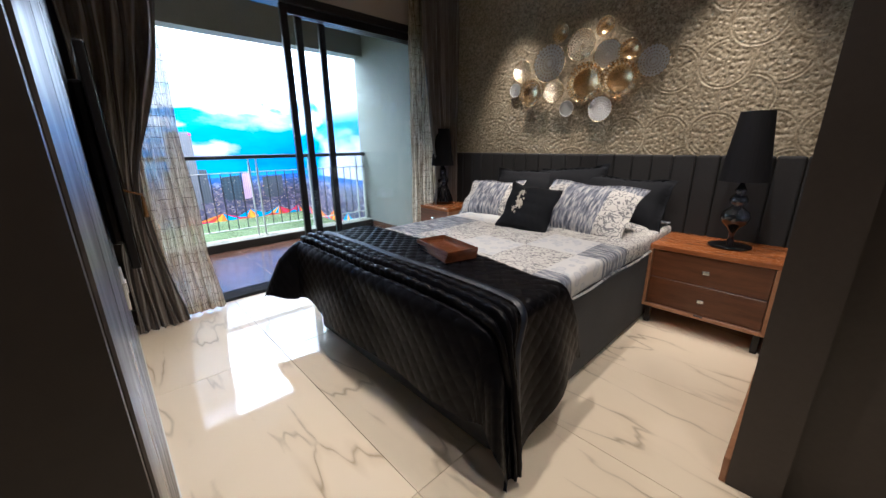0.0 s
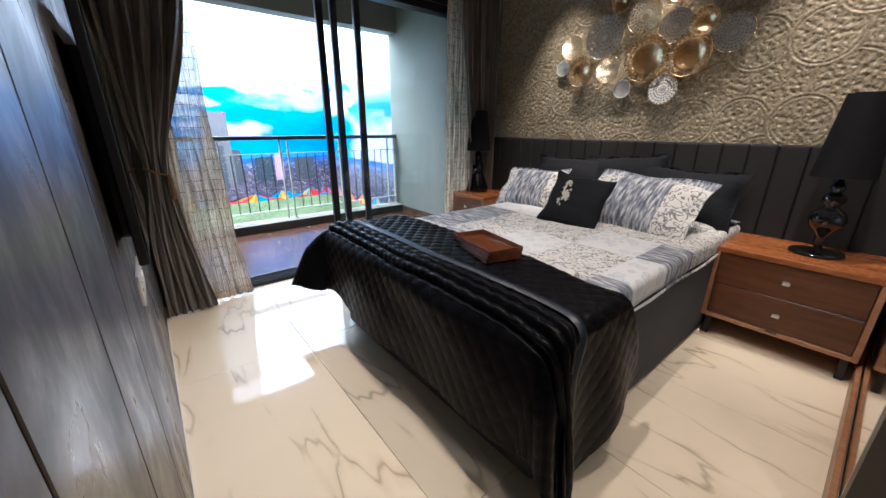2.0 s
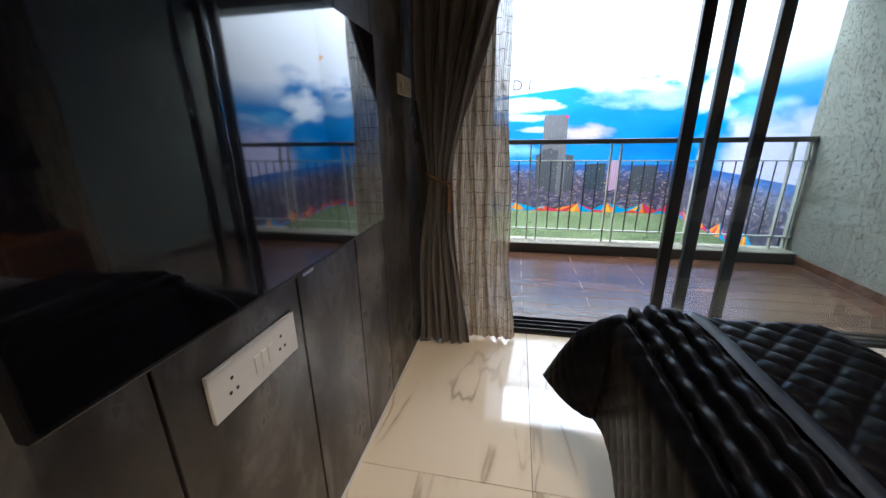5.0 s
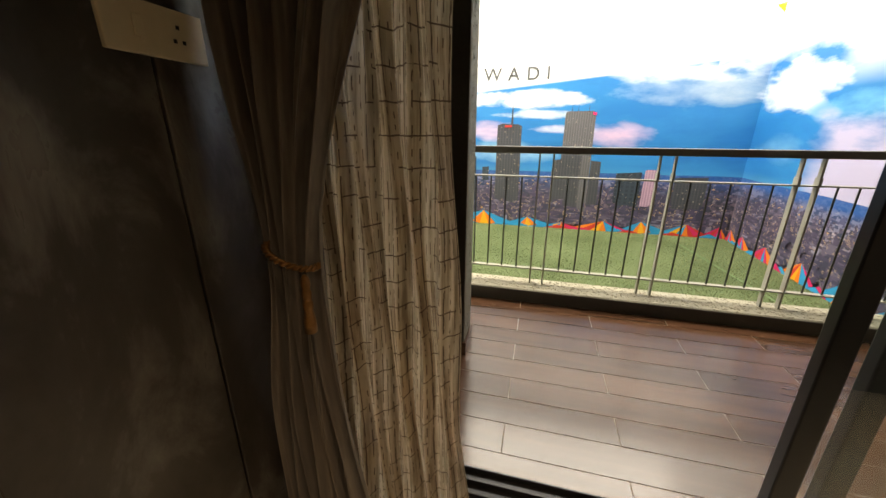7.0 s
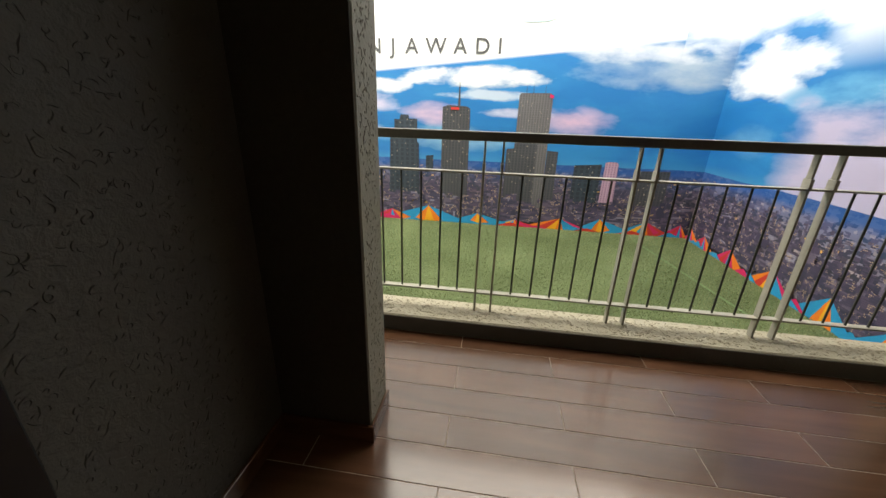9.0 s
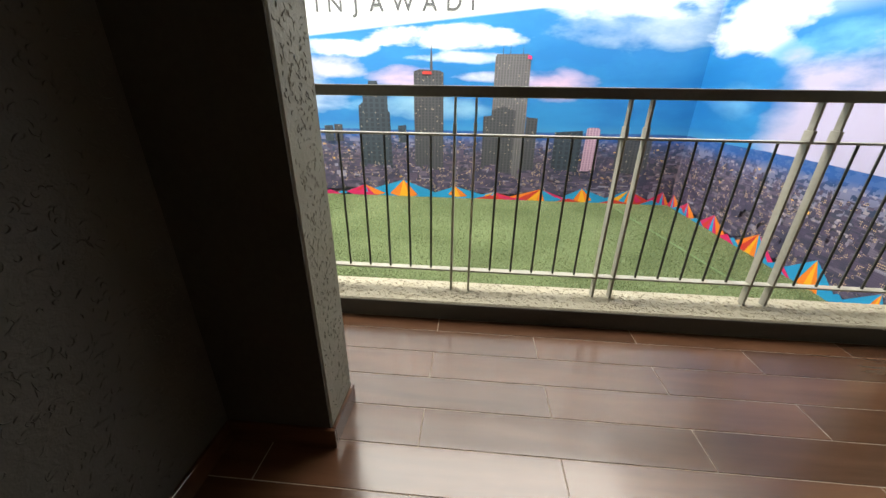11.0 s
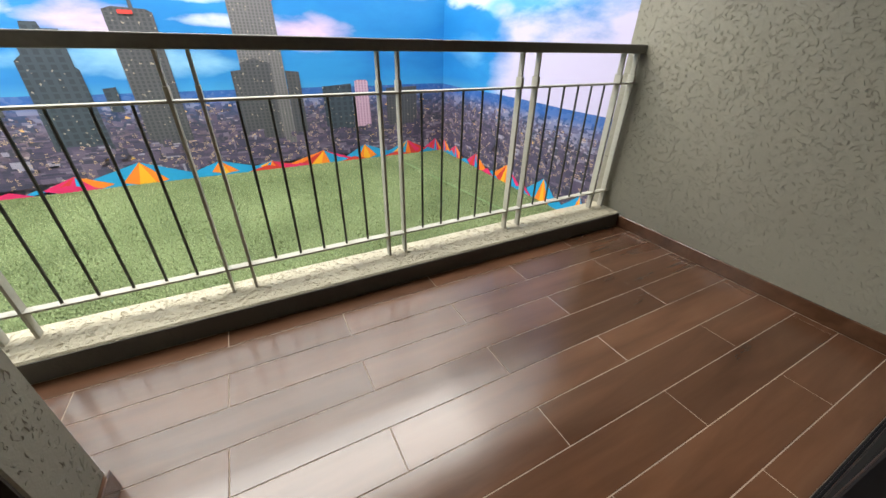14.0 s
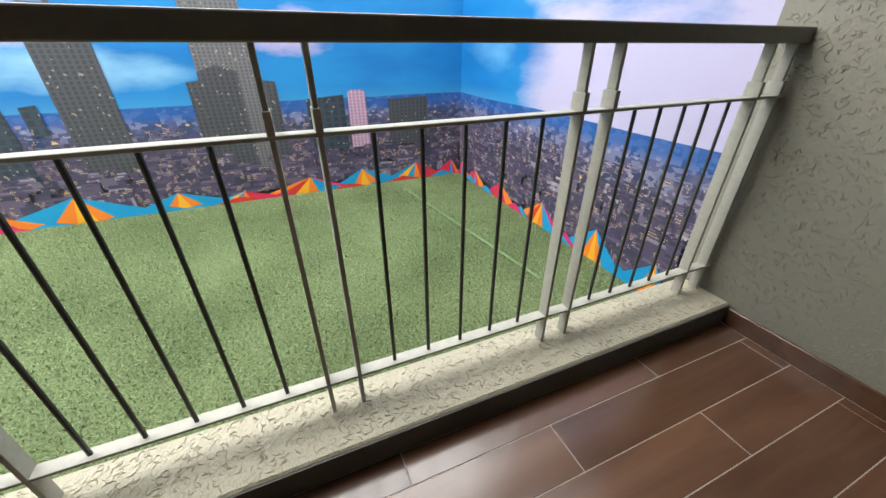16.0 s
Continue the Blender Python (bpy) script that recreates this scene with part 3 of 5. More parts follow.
def cuboid(lo, hi, bevel=0.0, seg=1, bm=None):
    """A box between two corners, its edges rounded by bevel."""
    bm = bm or bmesh.new()
    made = bmesh.ops.create_cube(bm, size=1)["verts"]
    for v in made:
        v.co = Vector([a + (b - a) * (c + 0.5) for a, b, c in zip(lo, hi, v.co)])
    if bevel:
        edges = list({e for v in made for e in v.link_edges})
        bmesh.ops.bevel(bm, geom=edges, offset=bevel, segments=seg, affect="EDGES", profile=0.5)
    return bm


def lathe(profile, seg=32, bm=None, at=(0, 0, 0)):
    """Turns a profile of (radius, height) round z."""
    bm = bm or bmesh.new()
    rings = []
    for r, z in profile:
        rings.append([bm.verts.new((at[0] + r * math.cos(6.28318531 * i / seg), at[1] + r * math.sin(6.28318531 * i / seg), at[2] + z)) for i in range(seg)])
    for a, b in zip(rings, rings[1:]):
        for i in range(seg):
            bm.faces.new((a[i], a[(i + 1) % seg], b[(i + 1) % seg], b[i]))
    bm.faces.new(rings[0])
    bm.faces.new(rings[-1])
    return bm


def grid_mesh(name, points, material, parent=None, label="", uv=None, smooth=True, kind=""):
    """A surface through an array of points [rows, columns, 3]."""
    n, m = points.shape[:2]
    idx = np.arange(n * m).reshape(n, m)
    quads = np.stack((idx[:-1, :-1], idx[:-1, 1:], idx[1:, 1:], idx[1:, :-1]), -1).reshape(-1, 4)
    me = bpy.data.meshes.new(name)
    me.from_pydata(points.reshape(-1, 3).tolist(), [], quads.tolist())
    if uv is not None:
        layer = me.uv_layers.new(name="UVMap")
        layer.data.foreach_set("uv", uv.reshape(-1, 2)[quads.reshape(-1)].astype(np.float32).reshape(-1))
    if smooth:
        me.polygons.foreach_set("use_smooth", [True] * len(me.polygons))
    me.materials.append(material)
    ob = new(name, me)
    if parent:
        ob.parent = parent
    return tagged(ob, label, kind=kind)


def tube(points, radius, sides=8, bm=None):
    """A round bar along points."""
    bm = bm or bmesh.new()
    rings = []
    pts = [Vector(p) for p in points]
    for i, p in enumerate(pts):
        d = (pts[min(i + 1, len(pts) - 1)] - pts[max(i - 1, 0)]).normalized()
        a = d.orthogonal().normalized() if i == 0 else (last - d * last.dot(d)).normalized()
        last = a
        b = d.cross(a)
        rings.append([bm.verts.new(p + radius * (a * math.cos(6.2832 * k / sides) + b * math.sin(6.2832 * k / sides))) for k in range(sides)])
    for r, s in zip(rings, rings[1:]):
        for k in range(sides):
            bm.faces.new((r[k], r[(k + 1) % sides], s[(k + 1) % sides], s[k]))
    bm.faces.new(rings[0])
    bm.faces.new(rings[-1])
    return bm


def thing(name, at, label, category, group=""):
    ob = new(name)
    ob.location = at
    return tagged(ob, label, category, group)


def structure(name, lo, hi, material, bevel=0.0, parent=None, label=""):
    return tagged(finish(cuboid(lo, hi, bevel), name, material, parent), label, kind="structure")


# ---- the large structure ----
WY, HY = 0.03, 2.87          # faces of the screen wall and of the headboard wall
WX, BX = -2.14, -2.30        # room side and balcony side of the window wall
CZ = 2.56                    # ceiling
SY = 2.82                    # the mural's side wall
NY = 2.80                    # balcony side of its north wall
floor = structure("floor", (BX, -1.6, -0.06), (3.0, 3.05, -0.009), GROUT)
wall_south = structure("wall_south", (BX, WY - 0.14, 0), (0.488, WY - 0.014, CZ), GROOVE)
wall_north = structure("wall_north", (BX, HY + 0.006, 0), (0.82, HY + 0.15, CZ), CEIL)
wall_east = structure("wall_east", (0.705, 1.36, 0), (0.82, HY + 0.006, CZ), DARKWALL)
structure("trim_wall_end", (0.690, 1.36, 0), (0.705, 1.42, CZ), DARKWALL)
structure("wall_passage_north", (0.82, 1.42, 0), (3.0, 1.55, CZ), DARKWALL)
structure("wall_passage_east", (2.6, -1.47, 0), (2.73, 1.42, CZ), DARKWALL)
structure("wall_passage_south", (0.38, -1.6, 0), (2.73, -1.47, CZ), DARKWALL)
structure("wall_passage_west", (0.38, -1.47, 0), (0.50, WY - 0.14, CZ), DARKWALL)
structure("wall_end_cover", (0.488, WY - 0.14, 0), (0.50, WY - 0.002, CZ), DARKWALL)
ceiling = structure("ceiling", (BX, -1.6, CZ), (3.0, 3.05, CZ + 0.1), CEIL)
structure("wall_west_head", (BX, WY - 0.014, 2.14), (WX, HY + 0.006, CZ), CEIL)
structure("wall_west_return", (BX, WY - 0.014, 0), (WX, 0.140, 2.14), PLASTER_SHADED)

# balcony shell
structure("balcony_floor", (-3.67, -0.12, -0.06), (BX, 2.9, -0.0016), PLANK_GROUT)
structure("balcony_wall_north", (-3.87, NY, -0.1), (BX, HY + 0.13, 2.6), PLASTER)
# recess wall takes the copy of the plaster that is darkened for shade
structure("balcony_wall_recess", (-2.96, -0.12, -0.1), (BX, 0.0, 2.6), PLASTER_SHADED)
structure("balcony_pillar", (-3.135, -0.44, 0), (-2.964, 0.325, 2.6), PLASTER, 0.004)
# thin added sheet, coloured dark for the shade on the pillar's room side
structure("balcony_pillar_shade_sheet", (-2.964, 0.0, 0), (-2.958, 0.321, 2.6), PILLAR_SHADED)
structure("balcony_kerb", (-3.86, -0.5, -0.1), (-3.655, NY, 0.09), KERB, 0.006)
# strip laid on the kerb's inner side, its shade painted as darker plaster
structure("balcony_kerb_shade_sheet", (-3.655, -0.5, 0.0), (-3.650, NY, 0.082), PLASTER_SHADED)
structure("balcony_wall_far_south", (-3.8, -0.56, 0.0), (-3.135, -0.44, 2.6), PLASTER)
structure("balcony_floor_south", (-3.67, -0.5, -0.06), (-3.135, -0.12, -0.001), PLANK)
structure("balcony_ceiling", (-3.86, -0.56, 2.6), (BX, 3.0, 2.7), CEIL)
structure("balcony_beam", (-3.86, -0.44, 2.19), (-3.67, NY, 2.6), PLASTER)
turf = structure("turf_ground", (-6.25, -4.2, -0.2), (-3.86, 3.0, -0.1), TURF)
mural = structure("mural_wall", (-6.25, -4.2, -0.1), (-6.15, SY, 3.5), SKY)
mural_side = structure("mural_side_wall", (-6.25, SY, -0.1), (-3.87, SY + 0.12, 3.5), SKY)
structure("hall_wall_south", (-6.25, -4.3, -0.1), (-3.79, -4.2, 3.5), HALL)
structure("hall_wall_east", (-3.86, -4.2, -0.1), (-3.79, -0.56, 3.5), HALL)
structure("hall_wall_upper", (-3.87, -0.56, 2.7), (-3.79, SY + 0.12, 3.5), HALL)
structure("hall_ceiling", (-6.25, -4.3, 3.5), (-3.79, SY + 0.12, 3.6), HALL)



def plaster_strokes(name, wall, material, count, seed, put, wide, high, size=1.0):
    """Short raised worm-like strokes of the trowelled plaster; put(u, v, out) lays a point on the face, wide by high."""
    rng = random.Random(seed)
    verts, quads = [], []
    for _ in range(count):
        u, v, a = rng.uniform(0.01, wide - 0.01), rng.uniform(0.01, high - 0.01), rng.uniform(0, 6.28)
        bend, steps = rng.uniform(-0.9, 0.9), rng.randint(3, 6)
        w, h, run = rng.uniform(0.0014, 0.0028) * size, rng.uniform(0.0016, 0.0036) * size, rng.uniform(0.0050, 0.0080) * size
        base = len(verts)
        for i in range(steps + 1):
            k = math.sin(3.1416 * (i + 0.35) / (steps + 0.7))
            dx, dy = -math.sin(a) * w * k, math.cos(a) * w * k
            for side, lift in ((-1, -0.0004), (0.15, h * k), (1, -0.0004)):
                verts.append(put(min(max(u + dx * side, 0), wide), min(max(v + dy * side, 0), high), lift))
            u, v, a = u + run * math.cos(a), v + run * math.sin(a), a + bend + rng.uniform(-0.35, 0.35)
        for i in range(steps):
            p = base + 3 * i
            quads += [(p, p + 1, p + 4, p + 3), (p + 1, p + 2, p + 5, p + 4)]
    me = bpy.data.meshes.new(name)
    me.from_pydata(verts, [], quads)
    me.materials.append(material)
    ob = new(name, me)
    ob.parent = bpy.data.objects[wall]
    return tagged(ob, kind="stuff")


plaster_strokes("plaster_relief", "balcony_wall_north", PLASTER, 8500, 31, lambda u, v, d: (-3.87 + u, NY - d, v), 1.57, 2.2, 0.74)
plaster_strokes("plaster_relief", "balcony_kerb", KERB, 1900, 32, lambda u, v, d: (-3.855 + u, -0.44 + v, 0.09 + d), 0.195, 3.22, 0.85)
plaster_strokes("plaster_relief", "balcony_pillar", PLASTER, 900, 33, lambda u, v, d: (-3.130 + u, 0.325 + d, 0.08 + v), 0.160, 2.1, 0.6)
plaster_strokes("plaster_relief", "balcony_wall_recess", PLASTER_SHADED, 1900, 34, lambda u, v, d: (-2.955 + u, 0.0 + d, 0.08 + v), 0.65, 2.0, 0.7)

# skirtings
structure("skirting_balcony_north", (-3.650, NY - 0.012, 0), (BX, NY, 0.072), PLANK, 0.002)
structure("skirting_pillar_side", (-3.135, 0.325, 0), (-2.958, 0.337, 0.072), PLANK, 0.002)
structure("skirting_pillar_front", (-2.958, 0.0, 0), (-2.946, 0.337, 0.072), PLANK, 0.002)
structure("skirting_recess", (-2.946, 0.0, 0), (BX, 0.012, 0.072), PLANK, 0.002)
structure("skirting_wardrobe", (0.672, 1.36, 0), (0.690, 2.80, 0.10), EDGE_WOOD, 0.003)
structure("trim_floor_line", (WX, WY, 0), (0.488, WY + 0.004, 0.012), WHITE_PLASTIC)

# the dark laminate panels of the screen wall, with black gaps between them
edges = [WX, -1.87, -1.55, -1.31, -1.0, -0.657, -0.352, -0.042, 0.26, 0.488]
for a, b in zip(edges, edges[1:]):
    part("panel", cuboid((a + 0.003, WY - 0.014, 0.012), (b - 0.003, WY, CZ), 0.0015), PANEL, wall_south)

# mirrored wardrobe side at the right of the bed
wardrobe = thing("wardrobe_mirror", (0.69, 1.42, 0.10), "tall wardrobe mirror with a slim pale metal edge", "wardrobe")
part("mirror", cuboid((0.003, 0.02, 0.01), (0.012, 1.44, 2.44)), MIRROR, wardrobe, "clear mirror face")
part("frame_edge", cuboid((0.0, 0.0, 0.0), (0.014, 0.02, 2.45), 0.002), POST, wardrobe, "slim pale metal edge")

# wallpaper with embossed overlapping medallions
def wallpaper_relief():
    nx, nz = 780, 430
    x = np.linspace(WX, 0.704, nx)
    z = np.linspace(1.0, CZ - 0.002, nz)
    X, Z = np.meshgrid(x, z)
    H = np.zeros_like(X)
    R, DX, DZ = 0.150, 0.262, 0.205
    rng = np.random.default_rng(4)
    spots = [(0.05 + (i + 0.5 * (row % 2)) * DX, 0.93 + row * DZ) for row in range(9) for i in range(-9, 4)]
    for k in rng.permutation(len(spots)):
        cx, cz = spots[k]
        x0, x1 = np.searchsorted(x, (cx - R, cx + R))
        z0, z1 = np.searchsorted(z, (cz - R, cz + R))
        if x1 <= x0 or z1 <= z0:
            continue
        u, v = X[z0:z1, x0:x1] - cx, Z[z0:z1, x0:x1] - cz
        r, th = np.hypot(u, v), np.arctan2(v, u) + 0.4 * (k % 5)
        h = 0.0024 * np.exp(-((r - R * 0.93) / 0.006) ** 2) - 0.0016 * np.exp(-((r - R * 0.865) / 0.004) ** 2) + 0.0016 * np.exp(-((r - R * 0.80) / 0.004) ** 2) + 0.0010
        # a rosette of pierced petals round a boss
        for rr, n, size, deep in ((0.022, 5, 0.006, 0.004), (0.050, 8, 0.010, 0.006), (0.082, 13, 0.009, 0.0055), (0.108, 18, 0.007, 0.004)):
            cell = (th * n / (2 * np.pi)) % 1 - 0.5
            d = np.hypot(cell * 2 * np.pi * rr / n, (r - rr) * (1 + 0.5 * np.sin(n + th * 3)))
            h -= 0.85 * deep * np.exp(-(d / size) ** 3)
        h += 0.0011 * np.sin(u * 150 + 2.2 * np.sin(v * 95)) * np.sin(v * 140 + 1.8 * np.sin(u * 85) + k) * (r < R * 0.9)
        H[z0:z1, x0:x1] = np.where(r < R, h, H[z0:z1, x0:x1])
    H += 0.0004 * rng.standard_normal(H.shape)
    P = np.stack((X, HY - 0.004 - H, Z), -1)[:, ::-1]
    return grid_mesh("wallpaper", P, WALLPAPER, wall_north, kind="structure")


wallpaper_relief()
structure("wall_north_lower", (WX, HY, 0), (0.704, HY + 0.006, 1.0), HEADBOARD)

# ---- sliding door ----
door = tagged(new("window_1"), kind="structure")
part("frame_head", cuboid((BX + 0.01, 0.140, 2.08), (WX - 0.005, HY - 0.012, 2.14), 0.003), BLACK_METAL, door)
part("frame_jamb", cuboid((BX + 0.01, 0.140, 0.0), (WX - 0.005, 0.190, 2.08), 0.003), BLACK_METAL, door)
part("frame_jamb", cuboid((BX + 0.01, HY - 0.05, 0.0), (WX - 0.005, HY - 0.012, 2.08), 0.003), BLACK_METAL, door)
part("frame_sill", cuboid((BX - 0.004, 0.190, 0.0), (WX - 0.002, HY - 0.05, 0.008), 0.001), BLACK_METAL, door, "flat black sill of the floor track")
for x in (BX + 0.002, BX + 0.047, BX + 0.092, BX + 0.137):
    part("frame_track", cuboid((x, 0.190, 0.008), (x + 0.006, HY - 0.05, 0.026), 0.001), BLACK_METAL, door, "raised black guide")
for x, y, y2 in ((-2.190, 1.215, 2.81), (-2.233, 1.335, 2.81), (-2.276, 1.540, 2.81)):
    for a, b in ((y, y + 0.050), (y2 - 0.050, y2)):
        part("stile", cuboid((x - 0.017, a, 0.026), (x + 0.017, b, 2.08), 0.004, 2), BLACK_METAL, door)
    part("top_bar", cuboid((x - 0.016, y + 0.05, 2.02), (x + 0.016, y2 - 0.05, 2.08), 0.003), BLACK_METAL, door)
    part("bottom_bar", cuboid((x - 0.016, y + 0.05, 0.026), (x + 0.016, y2 - 0.05, 0.09), 0.003), BLACK_METAL, door)
for x, y in ((-2.190, 1.265), (-2.276, 1.590)):
    pane = part("pane", cuboid((x - 0.003, y, 0.09), (x + 0.003, 2.76, 2.02)), CLEAR, door)
    pane.visible_shadow = False
for z in (1.04, 1.13):
    bm = bmesh.new()
    bmesh.ops.create_uvsphere(bm, u_segments=10, v_segments=6, radius=0.006, matrix=Matrix.Translation((-2.17, 0.192, z)))
    part("screw", bm, STEEL, door, "small bright screw")

# ---- curtains ----


def waves(u, z, folds, depth, seed):
    """Pleat depth of a hanging cloth, softly uneven."""
    ph = 0.9 * np.sin(3.1 * u + seed) + 0.5 * np.sin(1.7 * z + seed * 2) * u
    return depth * (np.sin(2 * np.pi * folds * u + ph) + 0.35 * np.sin(4.6 * np.pi * folds * u + 2 * ph + seed))


def hanging(x0, z_top, left, right, folds, depth, seed, nu=220, nz=120, x_shift=None):
    """left and right: lists of (z, y) that give the two side edges from top to bottom."""
    u = np.linspace(0, 1, nu)
    z = np.linspace(z_top, 0.012, nz)
    U, Z = np.meshgrid(u, z)
    lz, ly = zip(*sorted(left))
    rz, ry = zip(*sorted(right))
    L, R = np.interp(Z, lz, ly), np.interp(Z, rz, ry)
    wide = np.clip((R - L) / max(ry[-1] - ly[-1], 0.01), 0.25, 1.3)
    Y = L + (R - L) * U + 0.006 * np.sin(9 * Z + 20 * U)
    X = x0 + waves(U, Z, folds, depth, seed) * (0.45 + 0.55 * wide)
    Z2 = Z + 0.01 * np.sin(2 * np.pi * folds * U) * (Z < 0.1)
    P = np.stack((X, Y, np.maximum(Z2, 0.006)), -1)
    uv = np.stack((U * folds * depth * 6.5, Z), -1)
    return P, uv


def smooth_profile(pairs, lo=0.0, hi=2.5, n=30):
    z, y = zip(*sorted(pairs))
    zz = np.linspace(lo, hi, n)
    yy = np.interp(zz, z, y)
    for _ in range(3):
        yy[1:-1] = 0.25 * yy[:-2] + 0.5 * yy[1:-1] + 0.25 * yy[2:]
    return list(zip(zz, yy))


def curtain(name, label, category, P, uv, material):
    """One gathered cloth, with a little thickness at its hem."""
    ob = thing(name, (float(P[..., 0].mean()), float(P[..., 1].mean()), 0.006), label, category)
    origin = np.array(ob.location)
    grid_mesh("cloth", P - origin, material, ob, uv=uv)
    hem = P[-3:] - origin
    back = hem.copy()
    back[..., 0] += 0.006
    grid_mesh("hem", back, material, ob, uv=uv[-3:])
    return ob


L = smooth_profile([(2.5, 0.05), (1.3, 0.055), (0.92, 0.105), (0.82, 0.105), (0.5, 0.055), (0.0, 0.04)])
R = smooth_profile([(2.5, 0.52), (1.9, 0.475), (1.6, 0.42), (1.25, 0.32), (0.93, 0.205), (0.83, 0.20), (0.6, 0.225), (0.0, 0.30)])
P, uv = hanging(-1.975, 2.5, L, R, 6, 0.030, 0.4)
near_drape = curtain("curtain", "dark taupe satin curtain gathered by a twisted rope", "curtain", P, uv, DRAPE)
P, uv = hanging(-2.062, 2.5, [(0, 0.17), (2.5, 0.17)], [(0, 0.530), (0.4, 0.495), (1.3, 0.458), (2.5, 0.46)], 6, 0.017, 1.7)
curtain("sheer_curtain", "half-sheer curtain woven with a dark grid, beside the doorway", "curtain", P, uv, SHEER)
L = smooth_profile([(2.5, 2.36), (1.9, 2.38), (1.3, 2.44), (0.95, 2.50), (0.85, 2.50), (0.0, 2.48)])
R = smooth_profile([(2.5, 2.85), (1.9, 2.85), (0.95, 2.82), (0.85, 2.82), (0.0, 2.84)])
P, uv = hanging(-1.985, 2.5, L, R, 7, 0.026, 2.2)
curtain("curtain", "dark taupe satin curtain behind the bedside table lamp", "curtain", P, uv, DRAPE)
P, uv = hanging(-2.075, 2.5, [(0, 2.27), (2.5, 2.30)], [(0, 2.84), (2.5, 2.85)], 9, 0.017, 3.1)
curtain("sheer_curtain", "half-sheer curtain woven with a dark grid, behind the bedside table", "curtain", P, uv, SHEER)
for dx, rr in ((0.065, 0.012), (-0.026, 0.008)):
    rod = thing("curtain_rod", (-2.04 + dx, 0.05, 2.50), "straight black curtain rod above the curtains", "curtain rod")
    part("rod", tube([(0, 0, 0), (0, HY - 0.07, 0)], rr, 10), BLACK_METAL, rod)
    for yy in (0.02, HY - 0.10):
        part("bracket", cuboid((-0.006, yy, 0.0), (0.006, yy + 0.02, CZ - 2.50), 0.001), BLACK_METAL, rod)

# rope tie-back with its tassel
tie = thing("curtain_tieback", (-1.975, 0.155, 0.865), "twisted copper rope tie-back with a tassel, round the curtain", "tie-back")
for phase in (0, math.pi):
    pts = []
    for i in range(70):
        a = 2 * math.pi * i / 69
        w = 0.0042
        cx, cy, cz = 0.046 * math.cos(a), 0.053 * math.sin(a), -0.022 * math.sin(a)
        tw = 14 * a + phase
        pts.append((cx + w * math.cos(tw) * math.cos(a), cy + w * math.cos(tw) * math.sin(a), cz + w * math.sin(tw)))
    part("rope", tube(pts, 0.0042, 6), ROPE, tie, "twisted copper cord", smooth=True)
prof = [(0.004, 0.0), (0.010, -0.006), (0.013, -0.02), (0.010, -0.032), (0.013, -0.036), (0.013, -0.05), (0.011, -0.053), (0.014, -0.058), (0.014, -0.072), (0.012, -0.075), (0.0165, -0.10), (0.017, -0.125)]
prof = [(r * 0.75, z) for r, z in prof]
part("tassel", lathe(prof, 14, at=(0.040, 0.050, -0.025)), ROPE, tie, "copper tassel with bound neck", smooth=True)

# ---- bed ----
bed = thing("bed", (-0.81, 1.85, 0), "double bed with grey suede base and printed cotton sheet", "bed")
part("base", cuboid((-0.455, -0.97, 0.015), (0.885, 0.955, 0.450), 0.018, 3), GREY_FABRIC, bed, "grey suede box base")


def soft_box(lo, hi, rad, n, lump, seed):
    """A mattress-like box as one mesh with rounded, slightly uneven faces."""
    bm = cuboid(lo, hi, rad, 4)
    bmesh.ops.subdivide_edges(bm, edges=[e for e in bm.edges if e.calc_length() > 0.3], cuts=n, use_grid_fill=True)
    for v in bm.verts:
        v.co += lump * noise.noise_vector(v.co * 5 + Vector((seed, 0, 0)))
    return bm


part("mattress", soft_box((-0.462, -0.915, 0.452), (0.885, 0.955, 0.565), 0.03, 24, 0.006, 3), SHEET, bed, "mattress in a white, grey and blue patchwork print sheet", smooth=True)
pts = [(x, y, 0.462 + 0.006 * math.sin(x * 9 + y * 11)) for x, y in [(0.89, -0.45 + 0.05 * i) for i in range(28)]]
part("sheet_hem", tube(pts, 0.006, 6), SHEET, bed)

# channelled headboard along the wall
headboard = thing("headboard", (0, HY, 0), "charcoal suede wall headboard with vertical channels", "headboard")
x = -2.154
while x < 0.66:
    w = min(0.127, 0.68 - x)
    part("channel", cuboid((x + 0.001, -0.052, 0.0), (x + w - 0.001, -0.001, 1.02), 0.014, 3), HEADBOARD, headboard)
    x += 0.127

# quilt
XR, XL, YF, TOP = 0.085, -1.265, 0.870, 0.586


